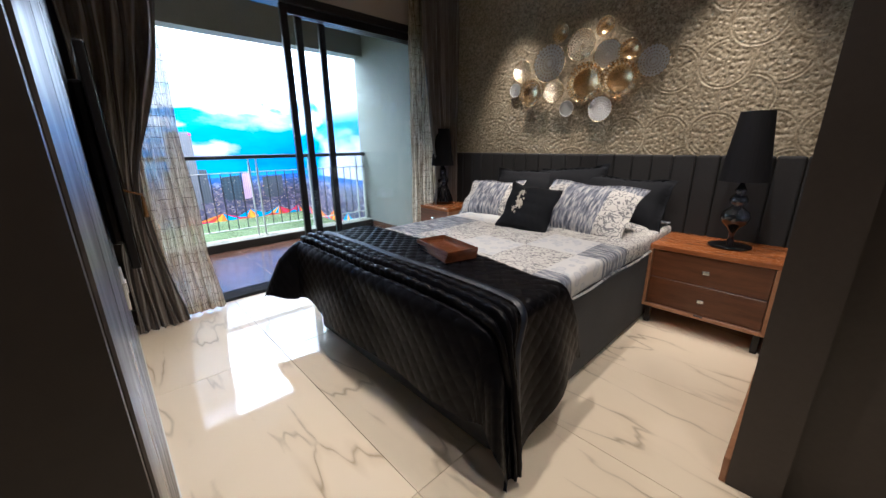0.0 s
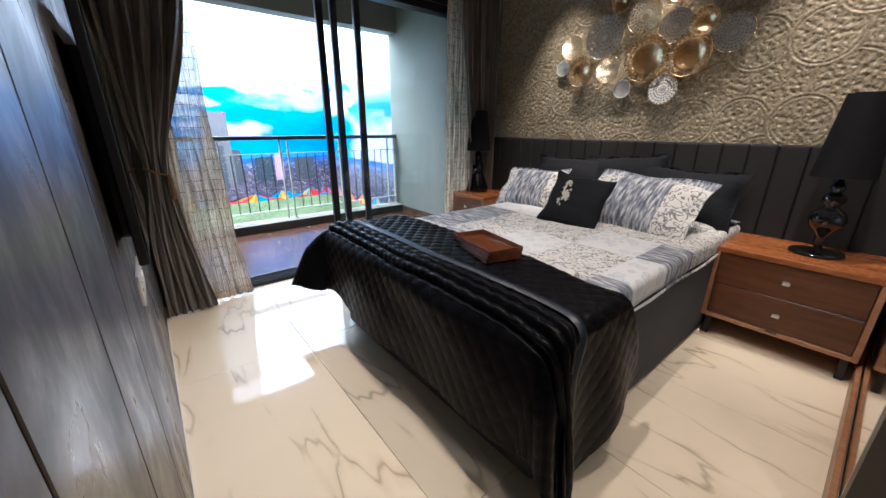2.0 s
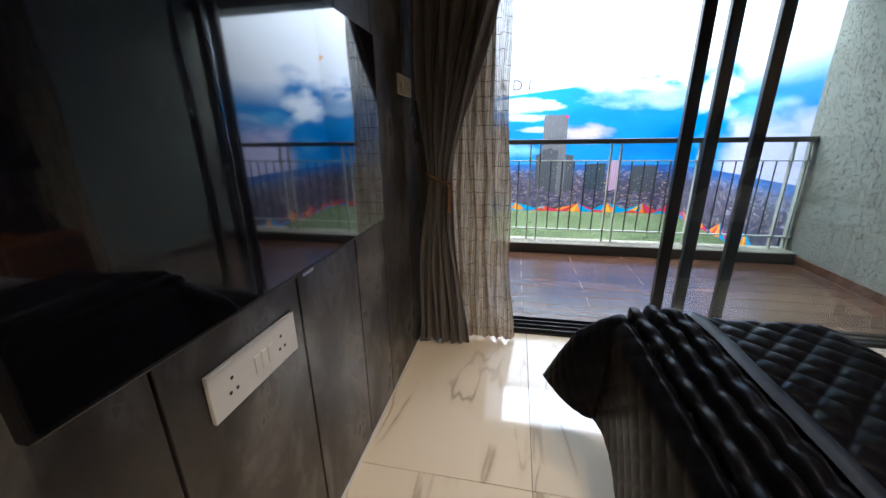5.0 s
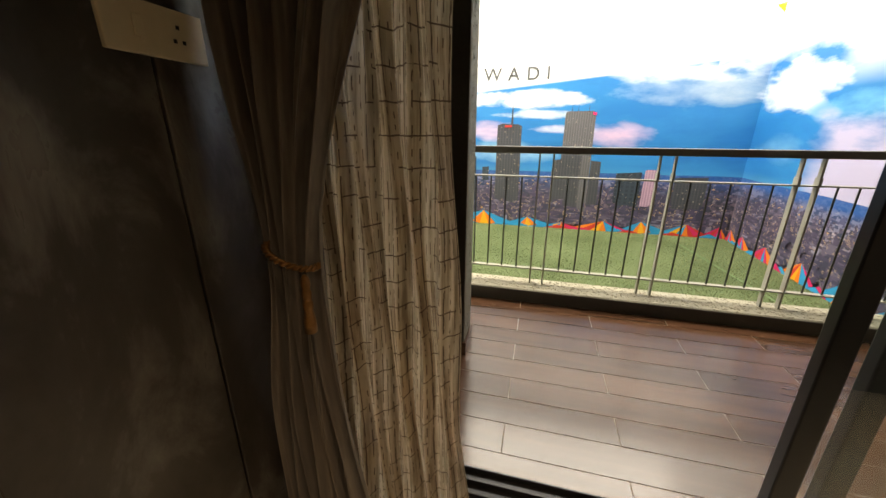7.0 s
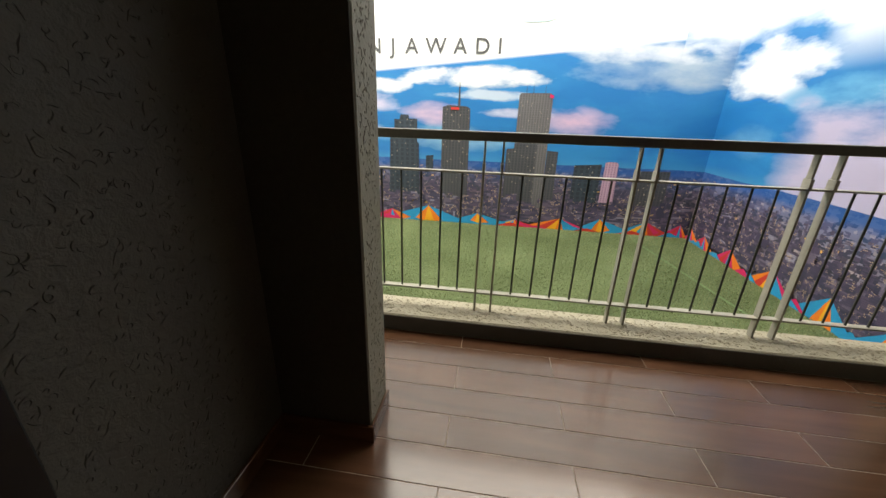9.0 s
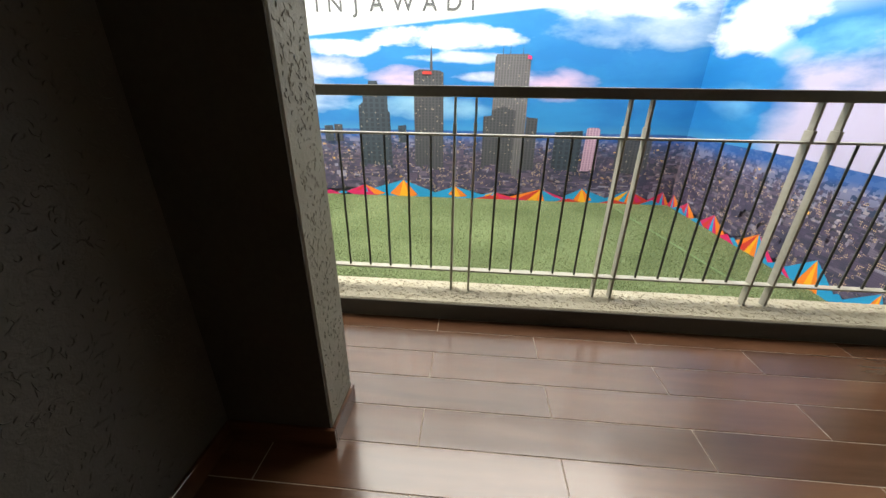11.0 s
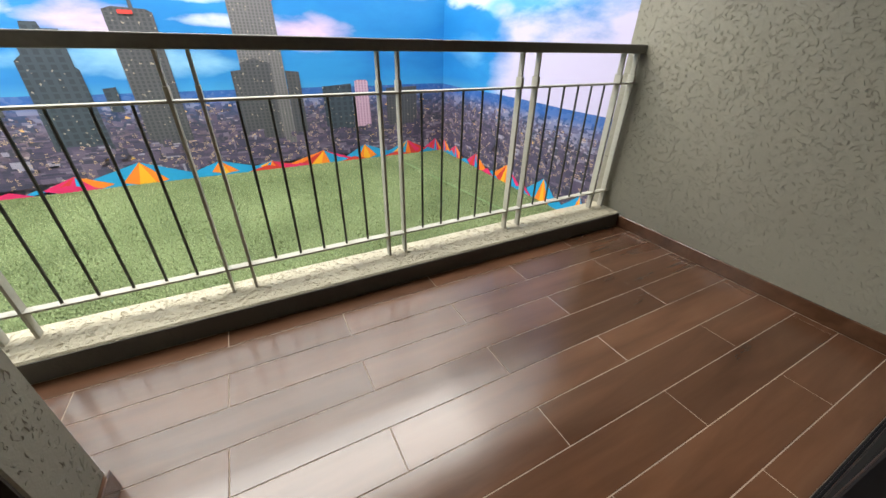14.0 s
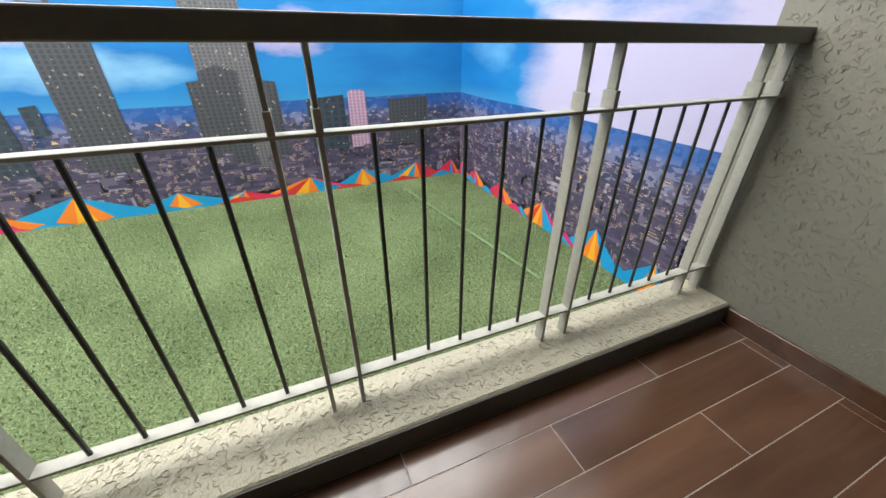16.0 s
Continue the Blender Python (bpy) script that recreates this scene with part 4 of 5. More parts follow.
def quilt_surface(S, T):
    """Where the cloth lies: S along x, T along y, both in metres of cloth; past the edges of the bed it hangs and flares."""
    a = np.where(S > XR, S - XR, np.where(S < XL, XL - S, 0.0))
    b = np.where(T < YF, YF - T, 0.0)
    side = np.where(S > XR, 1.0, -1.0)
    length = (a ** 3.2 + b ** 3.2 + 1e-12) ** (1 / 3.2)
    th = np.arctan2(b, a + 1e-9)
    corner = np.sin(2 * th) ** 2 * np.clip(length / 0.25, 0, 1)
    share = np.sin(th) ** 2
    rad = 0.045 + 0.032 * share + np.where(side < 0, 0.16, 0.03) * corner
    tilt = 0.08 + 0.02 * share + np.where(side < 0, 0.30, 0.07) * corner + 0.10 * (side < 0) * (1 - share)
    arc = rad * (1.57 - tilt)
    ang = np.minimum(length / rad, 1.57 - tilt)
    rest = np.maximum(0, length - arc)
    down = rad * (1 - np.cos(ang)) + rest * np.cos(tilt)
    out = rad * np.sin(ang) + rest * np.sin(tilt)
    hang = np.clip(rest / 0.35, 0, 1)
    wave = 0.014 * np.sin(9 * S + 2 * np.sin(3 * T)) * share + 0.020 * np.sin(17 * T + 0.6) * (1 - share)
    wave = wave * (1 - corner) + np.where(side > 0, 0.022, 0.008) * corner * np.sin(9 * th + 0.8)
    out = out + wave * hang
    Z = TOP - down
    over = np.maximum(0, 0.024 - Z)
    Z = np.maximum(Z, 0.024) + 0.006 * np.sin(40 * S) * (over > 0)
    out = out + over * 0.8
    X = np.clip(S, XL, XR) + side * out * np.cos(th) * (a > 0)
    Y = np.maximum(T, YF) - out * np.sin(th) * (b > 0)
    return np.stack((X, Y, Z), -1)


def normals(P):
    du, dv = np.gradient(P, axis=1), np.gradient(P, axis=0)
    n = np.cross(du, dv)
    n /= np.linalg.norm(n, axis=-1, keepdims=True) + 1e-9
    return n


def quilt_line(S):
    """The course of the pleats and of the satin band across the bed."""
    return 0.006 * np.sin(4.2 * S + 1) + 0.003 * np.sin(13 * S) - 0.05 * np.clip((S + 0.15) / 0.3, 0, 1.3) ** 2 - 0.02 * np.clip((-1.15 - S) / 0.15, 0, 1)


def quilt_height(S, T):
    d = 0.074
    dia = (np.abs(np.sin(np.pi * (S + T) / d)) * np.abs(np.sin(np.pi * (S - T) / d))) ** 0.6
    h = 0.0064 * dia * np.where((T < YF - 0.06) | (S > XR + 0.05), 0.35, 1.0)
    line = T - quilt_line(S)
    for at in (0.828, 0.866, 0.908, 0.955):
        h -= 0.017 * np.exp(-((line - at) / 0.0065) ** 2)
    for at, lift, width in ((0.847, 0.014, 0.014), (0.887, 0.020, 0.016), (0.932, 0.018, 0.018)):
        h += lift * np.exp(-((line - at) / width) ** 4)
    h += 0.005 * np.sin(7 * S + 2 * np.sin(9 * T)) * np.sin(6 * T)
    return h


quilt = thing("quilted_throw", (-0.6, 1.1, 0.02), "black diamond-quilted satin throw across the foot of the bed", "throw")
o = np.array((-0.6, 1.1, 0.02))


def quilt_grid(nu, v):
    """Cloth coordinates between the throw's uneven hems; v runs from the foot hem to the back hem."""
    u = np.linspace(0, 1, nu)
    U, V = np.meshgrid(u, v)
    T = 0.34 + V * 0.98
    left = XL - 0.40 + 0.02 * np.sin(8 * T)
    right = XR + 0.40 + 0.20 * np.clip((1.15 - T) / 0.35, 0, 1) + 0.012 * np.sin(14 * T)
    S = left + (right - left) * U
    back = np.interp(S, (-1.7, -1.28, -1.05, -0.3, 0.0, 0.12, 0.3, 0.5, 0.7), (1.25, 1.275, 1.31, 1.29, 1.235, 1.25, 1.35, 1.40, 1.41))
    foot = YF - 0.412 + 0.05 * np.exp(-((S + 1.16) / 0.14) ** 2) + 0.03 * np.clip((S + 0.1) / 0.3, 0, 1) - 0.02 * np.clip((-1.35 - S) / 0.2, 0, 1)
    return S, foot + (back - foot) * V, back


S, T, back = quilt_grid(460, np.linspace(0, 1, 220))
P = quilt_surface(S, T)
N = normals(P)
fade = np.clip((back - T) / 0.03, 0, 1)
P = P + N * (quilt_height(S, T) * (0.3 + 0.7 * fade) + 0.006)[..., None]
P[-1, :, 2] -= 0.012
P[..., 2] = np.maximum(P[..., 2], 0.012)
grid_mesh("cover", P - o, BLANKET, quilt, "black quilted satin cover")
s = np.linspace(XL - 0.38, XR + 0.38, 230)
w = np.linspace(0, 1, 8)
S, W = np.meshgrid(s, w)
T = 0.968 + 0.034 * W + quilt_line(S)
P = quilt_surface(S, T)
P = P + normals(P) * (0.017 + 0.007 * np.sin(np.pi * W))[..., None]
grid_mesh("satin_border", P - o, SATIN, quilt, "smooth blue-black satin band")

# pillows and cushions


def pillow_points(w, h, thick, n=34, flange=0.0, seed=0, frill=0.0):
    u = np.linspace(-1, 1, n)
    U, V = np.meshgrid(u, u)
    sides = []
    for sgn in (1, -1):
        X = w / 2 * U * (1 - 0.075 * (1 - V ** 2) * np.abs(U))
        Y = h / 2 * V * (1 - 0.085 * (1 - U ** 2) * np.abs(V))
        k = 1 - flange
        Ui, Vi = np.clip(np.abs(U) / k, 0, 1), np.clip(np.abs(V) / k, 0, 1)
        Z = sgn * thick / 2 * ((1 - Ui ** 2.2) * (1 - Vi ** 2.2)) ** 0.5
        wr = 0.006 * np.sin(11 * U + seed + 3 * V) * np.sin(7 * V - seed) * (1 - U ** 2)
        Z = Z + sgn * np.abs(wr) + (0.012 * np.sin(5 * U + seed) * (np.abs(V) ** 3) + 0.010 * np.sin(6 * V + seed) * (np.abs(U) ** 3))
        if frill:
            rim = np.maximum(np.abs(U), np.abs(V)) > 0.93
            Z = Z + rim * frill * np.sin(40 * U + 40 * V)
        sides.append(np.stack((X, Y, Z), -1))
    return sides


def pillow(name, label, category, at, w, h, thick, tilt, turn, roll, material, flange=0.0, seed=0, frill=0.0):
    ob = thing(name, at, label, category)
    ob.rotation_mode = "XYZ"
    ob.matrix_basis = Matrix.Translation(at) @ Matrix.Rotation(radians(turn), 4, "Z") @ Matrix.Rotation(radians(tilt), 4, "X") @ Matrix.Rotation(radians(roll), 4, "Z")
    front, back = pillow_points(w, h, thick, flange=flange, seed=seed, frill=frill)
    grid_mesh("front_cover", front, material, ob)
    grid_mesh("back_cover", back[:, ::-1], material, ob)
    rim = np.concatenate((front[0], front[1:, -1], front[-1, ::-1][1:], front[::-1, 0][1:]))
    part("piping", tube([tuple(p) for p in rim[::2]] + [tuple(rim[0])], 0.004, 5), material, ob, smooth=True)
    return ob


pillow("black_pillow", "black frilled pillow leaning on the channelled headboard", "pillow", (-1.02, 2.63, 0.715), 0.62, 0.40, 0.15, 62, 3, 0, CUSHION, 0.08, 1, 0.008)
pillow("black_pillow", "taller black frilled pillow at the middle of the headboard", "pillow", (-0.62, 2.66, 0.735), 0.56, 0.42, 0.14, 66, -3, 6, CUSHION, 0.08, 2, 0.010)
pillow("black_pillow", "plump black frilled pillow beside the wide bedside table", "pillow", (-0.22, 2.60, 0.700), 0.60, 0.40, 0.15, 60, 2, -2, CUSHION, 0.08, 4, 0.010)
pillow("flat_pillow", "printed cotton pillow lying flat under the black pillows", "pillow", (-0.27, 2.58, 0.575), 0.66, 0.40, 0.09, 6, 0, 0, PILLOW_PRINT, 0.06, 6)
pillow("printed_pillow", "smaller white pillow with grey-blue brush print, near the balcony", "pillow", (-1.13, 2.335, 0.675), 0.52, 0.36, 0.13, 48, 2, 2, PILLOW_PRINT, 0.10, 3)
pillow("printed_pillow", "white pillow with grey-blue brush and scroll print, near the lamp", "pillow", (-0.33, 2.295, 0.690), 0.66, 0.42, 0.14, 46, -3, -2, PILLOW_PRINT, 0.10, 5)
cushion = pillow("black_cushion", "small black cushion with a silver flower between the printed pillows", "cushion", (-0.585, 2.055, 0.690), 0.35, 0.33, 0.13, 58, 10, -6, CUSHION, 0.0, 7)
bm = bmesh.new()
rng = random.Random(5)
for i in range(26):
    a, rr = rng.uniform(0, 6.28), rng.uniform(0.0, 1.0)
    cx, cy = -0.055 + 0.032 * rr * math.cos(a), 0.01 + 0.082 * rr * math.sin(a)
    z0 = 0.065 * ((1 - (cx / 0.175) ** 2) * (1 - (cy / 0.165) ** 2)) ** 0.5 + 0.004
    k = rng.uniform(0.008, 0.017)
    q = [bm.verts.new((cx + k * (1 + 0.5 * math.cos(4 * p)) * math.cos(p) * 0.8, cy + k * (1 + 0.5 * math.cos(4 * p)) * math.sin(p), z0 + 0.001 * i / 26)) for p in [6.28 * j / 10 for j in range(10)]]
    c = bm.verts.new((cx, cy, z0 + 0.004))
    for j in range(10):
        bm.faces.new((q[j], q[(j + 1) % 10], c))
part("embroidery", bm, SILVER, cushion, "silver thread flower")

# stacked trays on the throw
trays = thing("tray_stack", (-0.460, 1.180, 0.603), "three nested walnut trays stacked on the black throw", "tray")
trays.rotation_euler[2] = radians(-14)
trays.scale = (0.88, 0.98, 1.0)
for k in range(3):
    z0 = k * 0.014
    bm = cuboid((-0.155, -0.075, z0), (0.155, 0.075, z0 + 0.003), 0.0008)
    for lo, hi in (((-0.16, -0.083, z0), (0.16, -0.076, z0 + 0.020)), ((-0.16, 0.076, z0), (0.16, 0.083, z0 + 0.020)), ((-0.165, -0.083, z0), (-0.158, 0.083, z0 + 0.020)), ((0.158, -0.083, z0), (0.165, 0.083, z0 + 0.020))):
        cuboid(lo, hi, 0.001, bm=bm)
    bmesh.ops.rotate(bm, verts=bm.verts, cent=(0, 0, 0), matrix=Matrix.Rotation(radians(2.0 * (k - 1)), 3, "Z"))
    part("tray", bm, TRAYWOOD, trays)

# ---- bedside tables ----


def bedside_table(x0, width, label):
    ob = thing("bedside_table", (x0, 2.38, 0), label, "bedside table", "bedside tables")
    W, D = width, 0.43
    part("top", cuboid((0, 0, 0.487), (W, D, 0.515), 0.003, 2), WALNUT, ob, "glossy orange walnut top")
    bm = cuboid((0, 0.0, 0.118), (0.022, D, 0.487), 0.002)
    cuboid((W - 0.022, 0.0, 0.118), (W, D, 0.487), 0.002, bm=bm)
    cuboid((0.022, D - 0.012, 0.14), (W - 0.022, D, 0.487), 0.0, bm=bm)
    part("body", bm, EDGE_WOOD, ob)
    part("bottom", cuboid((0.022, 0.0, 0.118), (W - 0.022, D - 0.012, 0.140), 0.002), EDGE_WOOD, ob, "paler walnut bottom edge")
    for z0, z1 in ((0.143, 0.312), (0.316, 0.484)):
        d = part("drawer", cuboid((0.025, 0.010, z0), (W - 0.025, 0.40, z1), 0.002), DRAWER, ob, "dark walnut drawer front")
        zc = (z0 + z1) / 2
        part("handle", cuboid((W / 2 - 0.017, -0.006, zc - 0.011), (W / 2 + 0.017, 0.010, zc + 0.011), 0.004, 2), STEEL, d, "small faceted chrome pull")
    part("notch", cuboid((W / 2 - 0.02, -0.002, 0.132), (W / 2 + 0.025, 0.004, 0.141), 0.001), BLACK_METAL, ob)
    for lx in (0.02, W - 0.05):
        for ly in (0.03, D - 0.06):
            part("leg", cuboid((lx, ly, 0.0), (lx + 0.03, ly + 0.03, 0.118), 0.003), BLACK_METAL, ob)
    return ob


bedside_table(0.07, 0.60, "wide walnut bedside table with two drawers beside the mirror wardrobe")
bedside_table(-2.125, 0.46, "narrower walnut bedside table with two drawers beside the curtains")

# ---- lamps ----
lamp = thing("table_lamp", (0.415, 2.61, 0.515), "black gloss lamp with stacked globes and tapered black shade", "table lamp")
part("foot", lathe([(0.098, 0.0), (0.104, 0.006), (0.100, 0.014), (0.06, 0.022), (0.02, 0.03)], 40), BLACK_CERAMIC, lamp, smooth=True)
part("stem", lathe([(0.018, 0.028), (0.013, 0.06), (0.016, 0.09), (0.03, 0.115), (0.060, 0.145), (0.070, 0.175), (0.062, 0.205), (0.03, 0.232), (0.024, 0.24), (0.040, 0.255), (0.044, 0.275), (0.034, 0.295), (0.018, 0.305), (0.026, 0.315), (0.028, 0.33), (0.018, 0.345), (0.012, 0.36), (0.012, 0.42)], 40), BLACK_CERAMIC, lamp, "globes in black gloss", smooth=True)


def shade_mesh(r0, r1, z0, z1, t=0.003):
    return lathe([(r0 - t, z0), (r0, z0), (r1, z1), (r1 - t, z1), (r0 - t, z0 + 0.001)], 40)


part("shade", shade_mesh(0.112, 0.073, 0.375, 0.735), SHADE, lamp, "tapered black fabric shade", smooth=False)
lamp = thing("table_lamp", (-1.975, 2.60, 0.515), "black gloss lamp with bell-shaped body and shade by the curtains", "table lamp")
part("body", lathe([(0.098, 0.0), (0.106, 0.01), (0.104, 0.04), (0.085, 0.10), (0.06, 0.16), (0.048, 0.19), (0.055, 0.215), (0.06, 0.24), (0.05, 0.27), (0.035, 0.30), (0.04, 0.32), (0.04, 0.34), (0.02, 0.37), (0.012, 0.43)], 40), BLACK_CERAMIC, lamp, "bell-shaped body in black gloss", smooth=True)
part("shade", shade_mesh(0.112, 0.073, 0.385, 0.735), SHADE, lamp, "tapered black fabric shade")

# ---- wall art: perforated and polished discs ----


def disc_mesh(r, depth, holes):
    """A shallow dish facing -y, with rings of holes cut through it."""
    bm = bmesh.new()
    rings, seg = (11, 48) if holes else (9, 40)
    grid = []
    for i in range(rings + 1):
        rr = r * i / rings
        y = -depth * (rr / r) ** 2
        grid.append([bm.verts.new((rr * math.cos(6.28318 * k / seg), y, rr * math.sin(6.28318 * k / seg))) for k in range(seg)] if i else [bm.verts.new((0, 0, 0))])
    for k in range(seg):
        bm.faces.new((grid[0][0], grid[1][k], grid[1][(k + 1) % seg]))
    for i in range(1, rings):
        for k in range(seg):
            if holes and ((holes == 1 and i % 2 == 0 and i > 1) or (holes == 2 and i >= rings - 3 and i % 2 == 0)) and k % 2 == 0:
                continue
            bm.faces.new((grid[i][k], grid[i][(k + 1) % seg], grid[i + 1][(k + 1) % seg], grid[i + 1][k]))
    bmesh.ops.solidify(bm, geom=bm.faces[:], thickness=0.0025)
    return bm


art = thing("disc_wall_art", (-0.75, HY, 1.6), "cluster of gold dishes and white perforated discs on the wallpaper", "wall art")
DISCS = [(-0.872, 1.900, 0.066, "g"), (-0.700, 1.790, 0.106, "p"), (-0.526, 1.872, 0.063, "g"), (-0.960, 1.708, 0.138, "w"), (-0.512, 1.704, 0.098, "w"),
         (-0.348, 1.695, 0.074, "g"), (-0.198, 1.612, 0.100, "w"), (-1.195, 1.675, 0.086, "p"), (-0.648, 1.535, 0.138, "G"), (-0.400, 1.530, 0.124, "G"),
         (-1.108, 1.504, 0.105, "G"), (-0.893, 1.494, 0.086, "p"), (-1.290, 1.546, 0.054, "s"), (-0.790, 1.362, 0.058, "s"), (-0.520, 1.342, 0.090, "w")]
for i, (x, z, r, k) in enumerate(DISCS):
    off = -0.035 - 0.007 * (i % 4)
    if k in "gG":
        mat, dep, hole, lab = (GOLD, 0.035, 2, "deep polished gold dish with a pierced rim")
    elif k == "p":
        mat, dep, hole, lab = (PALE_GOLD, 0.028, 1, "pale gold perforated dish")
    elif k == "w":
        mat, dep, hole, lab = (WHITE_DISC, 0.006, 1, "white perforated disc with a fine gold rim")
    else:
        mat, dep, hole, lab = (WHITE_DISC, 0.004, 0, "small plain pale disc")
    d = part("disc", disc_mesh(r, dep, hole), mat, art, lab, smooth=True)
    d.location = (x + 0.75, off, z - 1.6)
    rim = part("rim", tube([(r * math.cos(a), -dep, r * math.sin(a)) for a in [6.28318 * q / 40 for q in range(41)]], 0.0025, 5), GOLD if k != "s" else WHITE_DISC, d, smooth=True)
for (x, z, r, k) in DISCS:
    part("mounting_rod", tube([(x + 0.75, 0.0, z - 1.6), (x + 0.75, -0.04, z - 1.6)], 0.004, 6), GOLD, art)

# ---- television and plates on the screen wall ----
tv = thing("television", (-0.975, WY, 1.062), "slim black television hung on the dark panelled wall, switched off", "television")
part("housing", cuboid((-0.40, 0.004, -0.22), (0.40, 0.035, 0.20), 0.01, 2), BLACK_METAL, tv)
part("bezel", cuboid((-0.466, 0.030, -0.277), (0.466, 0.050, 0.277), 0.004, 2), BLACK_METAL, tv, "thin black bezel")
part("screen", cuboid((-0.459, 0.050, -0.267), (0.459, 0.0525, 0.271)), SCREEN, tv, "glossy black glass")
part("badge", cuboid((-0.02, 0.030, -0.285), (0.02, 0.050, -0.277), 0.001), STEEL, tv, "small bright tab under the screen")
part("bracket", cuboid((-0.15, 0.0, -0.12), (0.15, 0.006, 0.12)), BLACK_METAL, tv)


def switch_plate(x0, x1, z0, z1, label, material, rockers, sockets):
    ob = thing("switch_plate", (x0, WY, z0), label, "switch plate", "switch plates")
    w, h = x1 - x0, z1 - z0
    part("plate", cuboid((0, 0.0, 0), (w, 0.009, h), 0.002, 2), material, ob)
    for f in rockers:
        part("rocker", cuboid((w * f - 0.007, 0.009, h * 0.3), (w * f + 0.007, 0.013, h * 0.7), 0.001), material, ob)
    for f in sockets:
        for dx, dz in ((-0.008, 0.38), (0.008, 0.38), (0, 0.66)):
            part("socket_hole", cuboid((w * f + dx - 0.003, 0.0085, h * dz - 0.003), (w * f + dx + 0.003, 0.0096, h * dz + 0.003)), BLACK_METAL, ob)
    return ob


switch_plate(-0.960, -0.725, 0.600, 0.692, "white switch and socket plate under the television", WHITE_PLASTIC, (0.38, 0.46, 0.54), (0.22, 0.80))
switch_plate(-1.965, -1.80, 1.215, 1.290, "cream socket plate on the dark panels beside the curtain", CREAM, (0.7,), (0.3,))

# ---- ceiling downlights ----
# unseen rims at every lamp, the two added fills among them
for x, y in ((-1.25, 2.43), (-0.62, 2.43), (0.20, 2.43), (-1.25, 0.95), (-0.2, 0.75), (0.35, 1.5), (1.7, 0.2)):
    d = thing("downlight", (x, y, CZ - 0.01), "unseen small recessed round ceiling downlight with white rim", "downlight", "ceiling downlights")
    part("rim", lathe([(0.034, 0.004), (0.034, 0.0), (0.045, 0.0), (0.047, 0.010), (0.034, 0.0099)], 24), WHITE_PLASTIC, d)

# ---- balcony railing ----
rail = thing("balcony_railing", (-3.79, 0, 0.09), "painted steel railing with paired grey posts and dark bars", "railing")
RY0, RY1 = -0.42, NY
part("handrail", cuboid((-0.030, RY0, 0.880), (0.030, RY1, 0.922), 0.004, 2), RAIL_DARK, rail, "flat dark grey handrail")
part("mid_rail", cuboid((-0.018, RY0, 0.731), (0.018, RY1, 0.739), 0.001), POST, rail, "thin grey flat bar")
part("lower_rail", cuboid((-0.018, RY0, 0.102), (0.018, RY1, 0.110), 0.001), POST, rail, "thin grey flat bar")
pairs = [(-0.065, 0.022), (0.624, 0.709), (1.307, 1.388), (1.995, 2.090), (2.665, 2.770)]
for pair in pairs:
    for y in pair:
        bm = cuboid((-0.018, y - 0.005, 0.0), (0.018, y + 0.005, 0.102), 0.001)
        part("post_foot", bm, POST, rail)
        part("post", cuboid((-0.019, y - 0.005, 0.110), (0.019, y + 0.005, 0.731), 0.001), POST, rail, "flat grey post")
        part("collar", cuboid((-0.022, y - 0.007, 0.739), (0.022, y + 0.007, 0.780), 0.001), POST, rail)
        part("post_top", cuboid((-0.015, y - 0.005, 0.780), (0.015, y + 0.005, 0.880), 0.001), POST, rail)
bar = None
spans = [(-0.42, -0.065)] + [(a[1], b[0]) for a, b in zip(pairs, pairs[1:])]
for a, b in spans:
    n = 5 if b - a > 0.5 else 3
    for i in range(n):
        y = a + (b - a) * (i + 1) / (n + 1)
        if bar is None:
            bar = part("bar", tube([(0, 0, 0.110), (0, 0, 0.731)], 0.0052, 8), BAR, rail)
            bar.location.y = y
        else:
            c = new("bar", bar.data)
            c.parent, c.location.y = rail, y

# ---- printed skyline on the mural ----
MX = -6.15


def flat_shape(name, pts, depth, material, parent=None):
    """A flat printed shape standing a little proud of the mural; pts are (along, height)."""
    bm = bmesh.new()
    vs = [bm.verts.new((MX + depth, min(0.993 * a - 0.106, SY - 0.01), 0.992 * z - 0.014)) for a, z in pts]
    bm.faces.new(vs)
    return part(name, bm, material, parent)


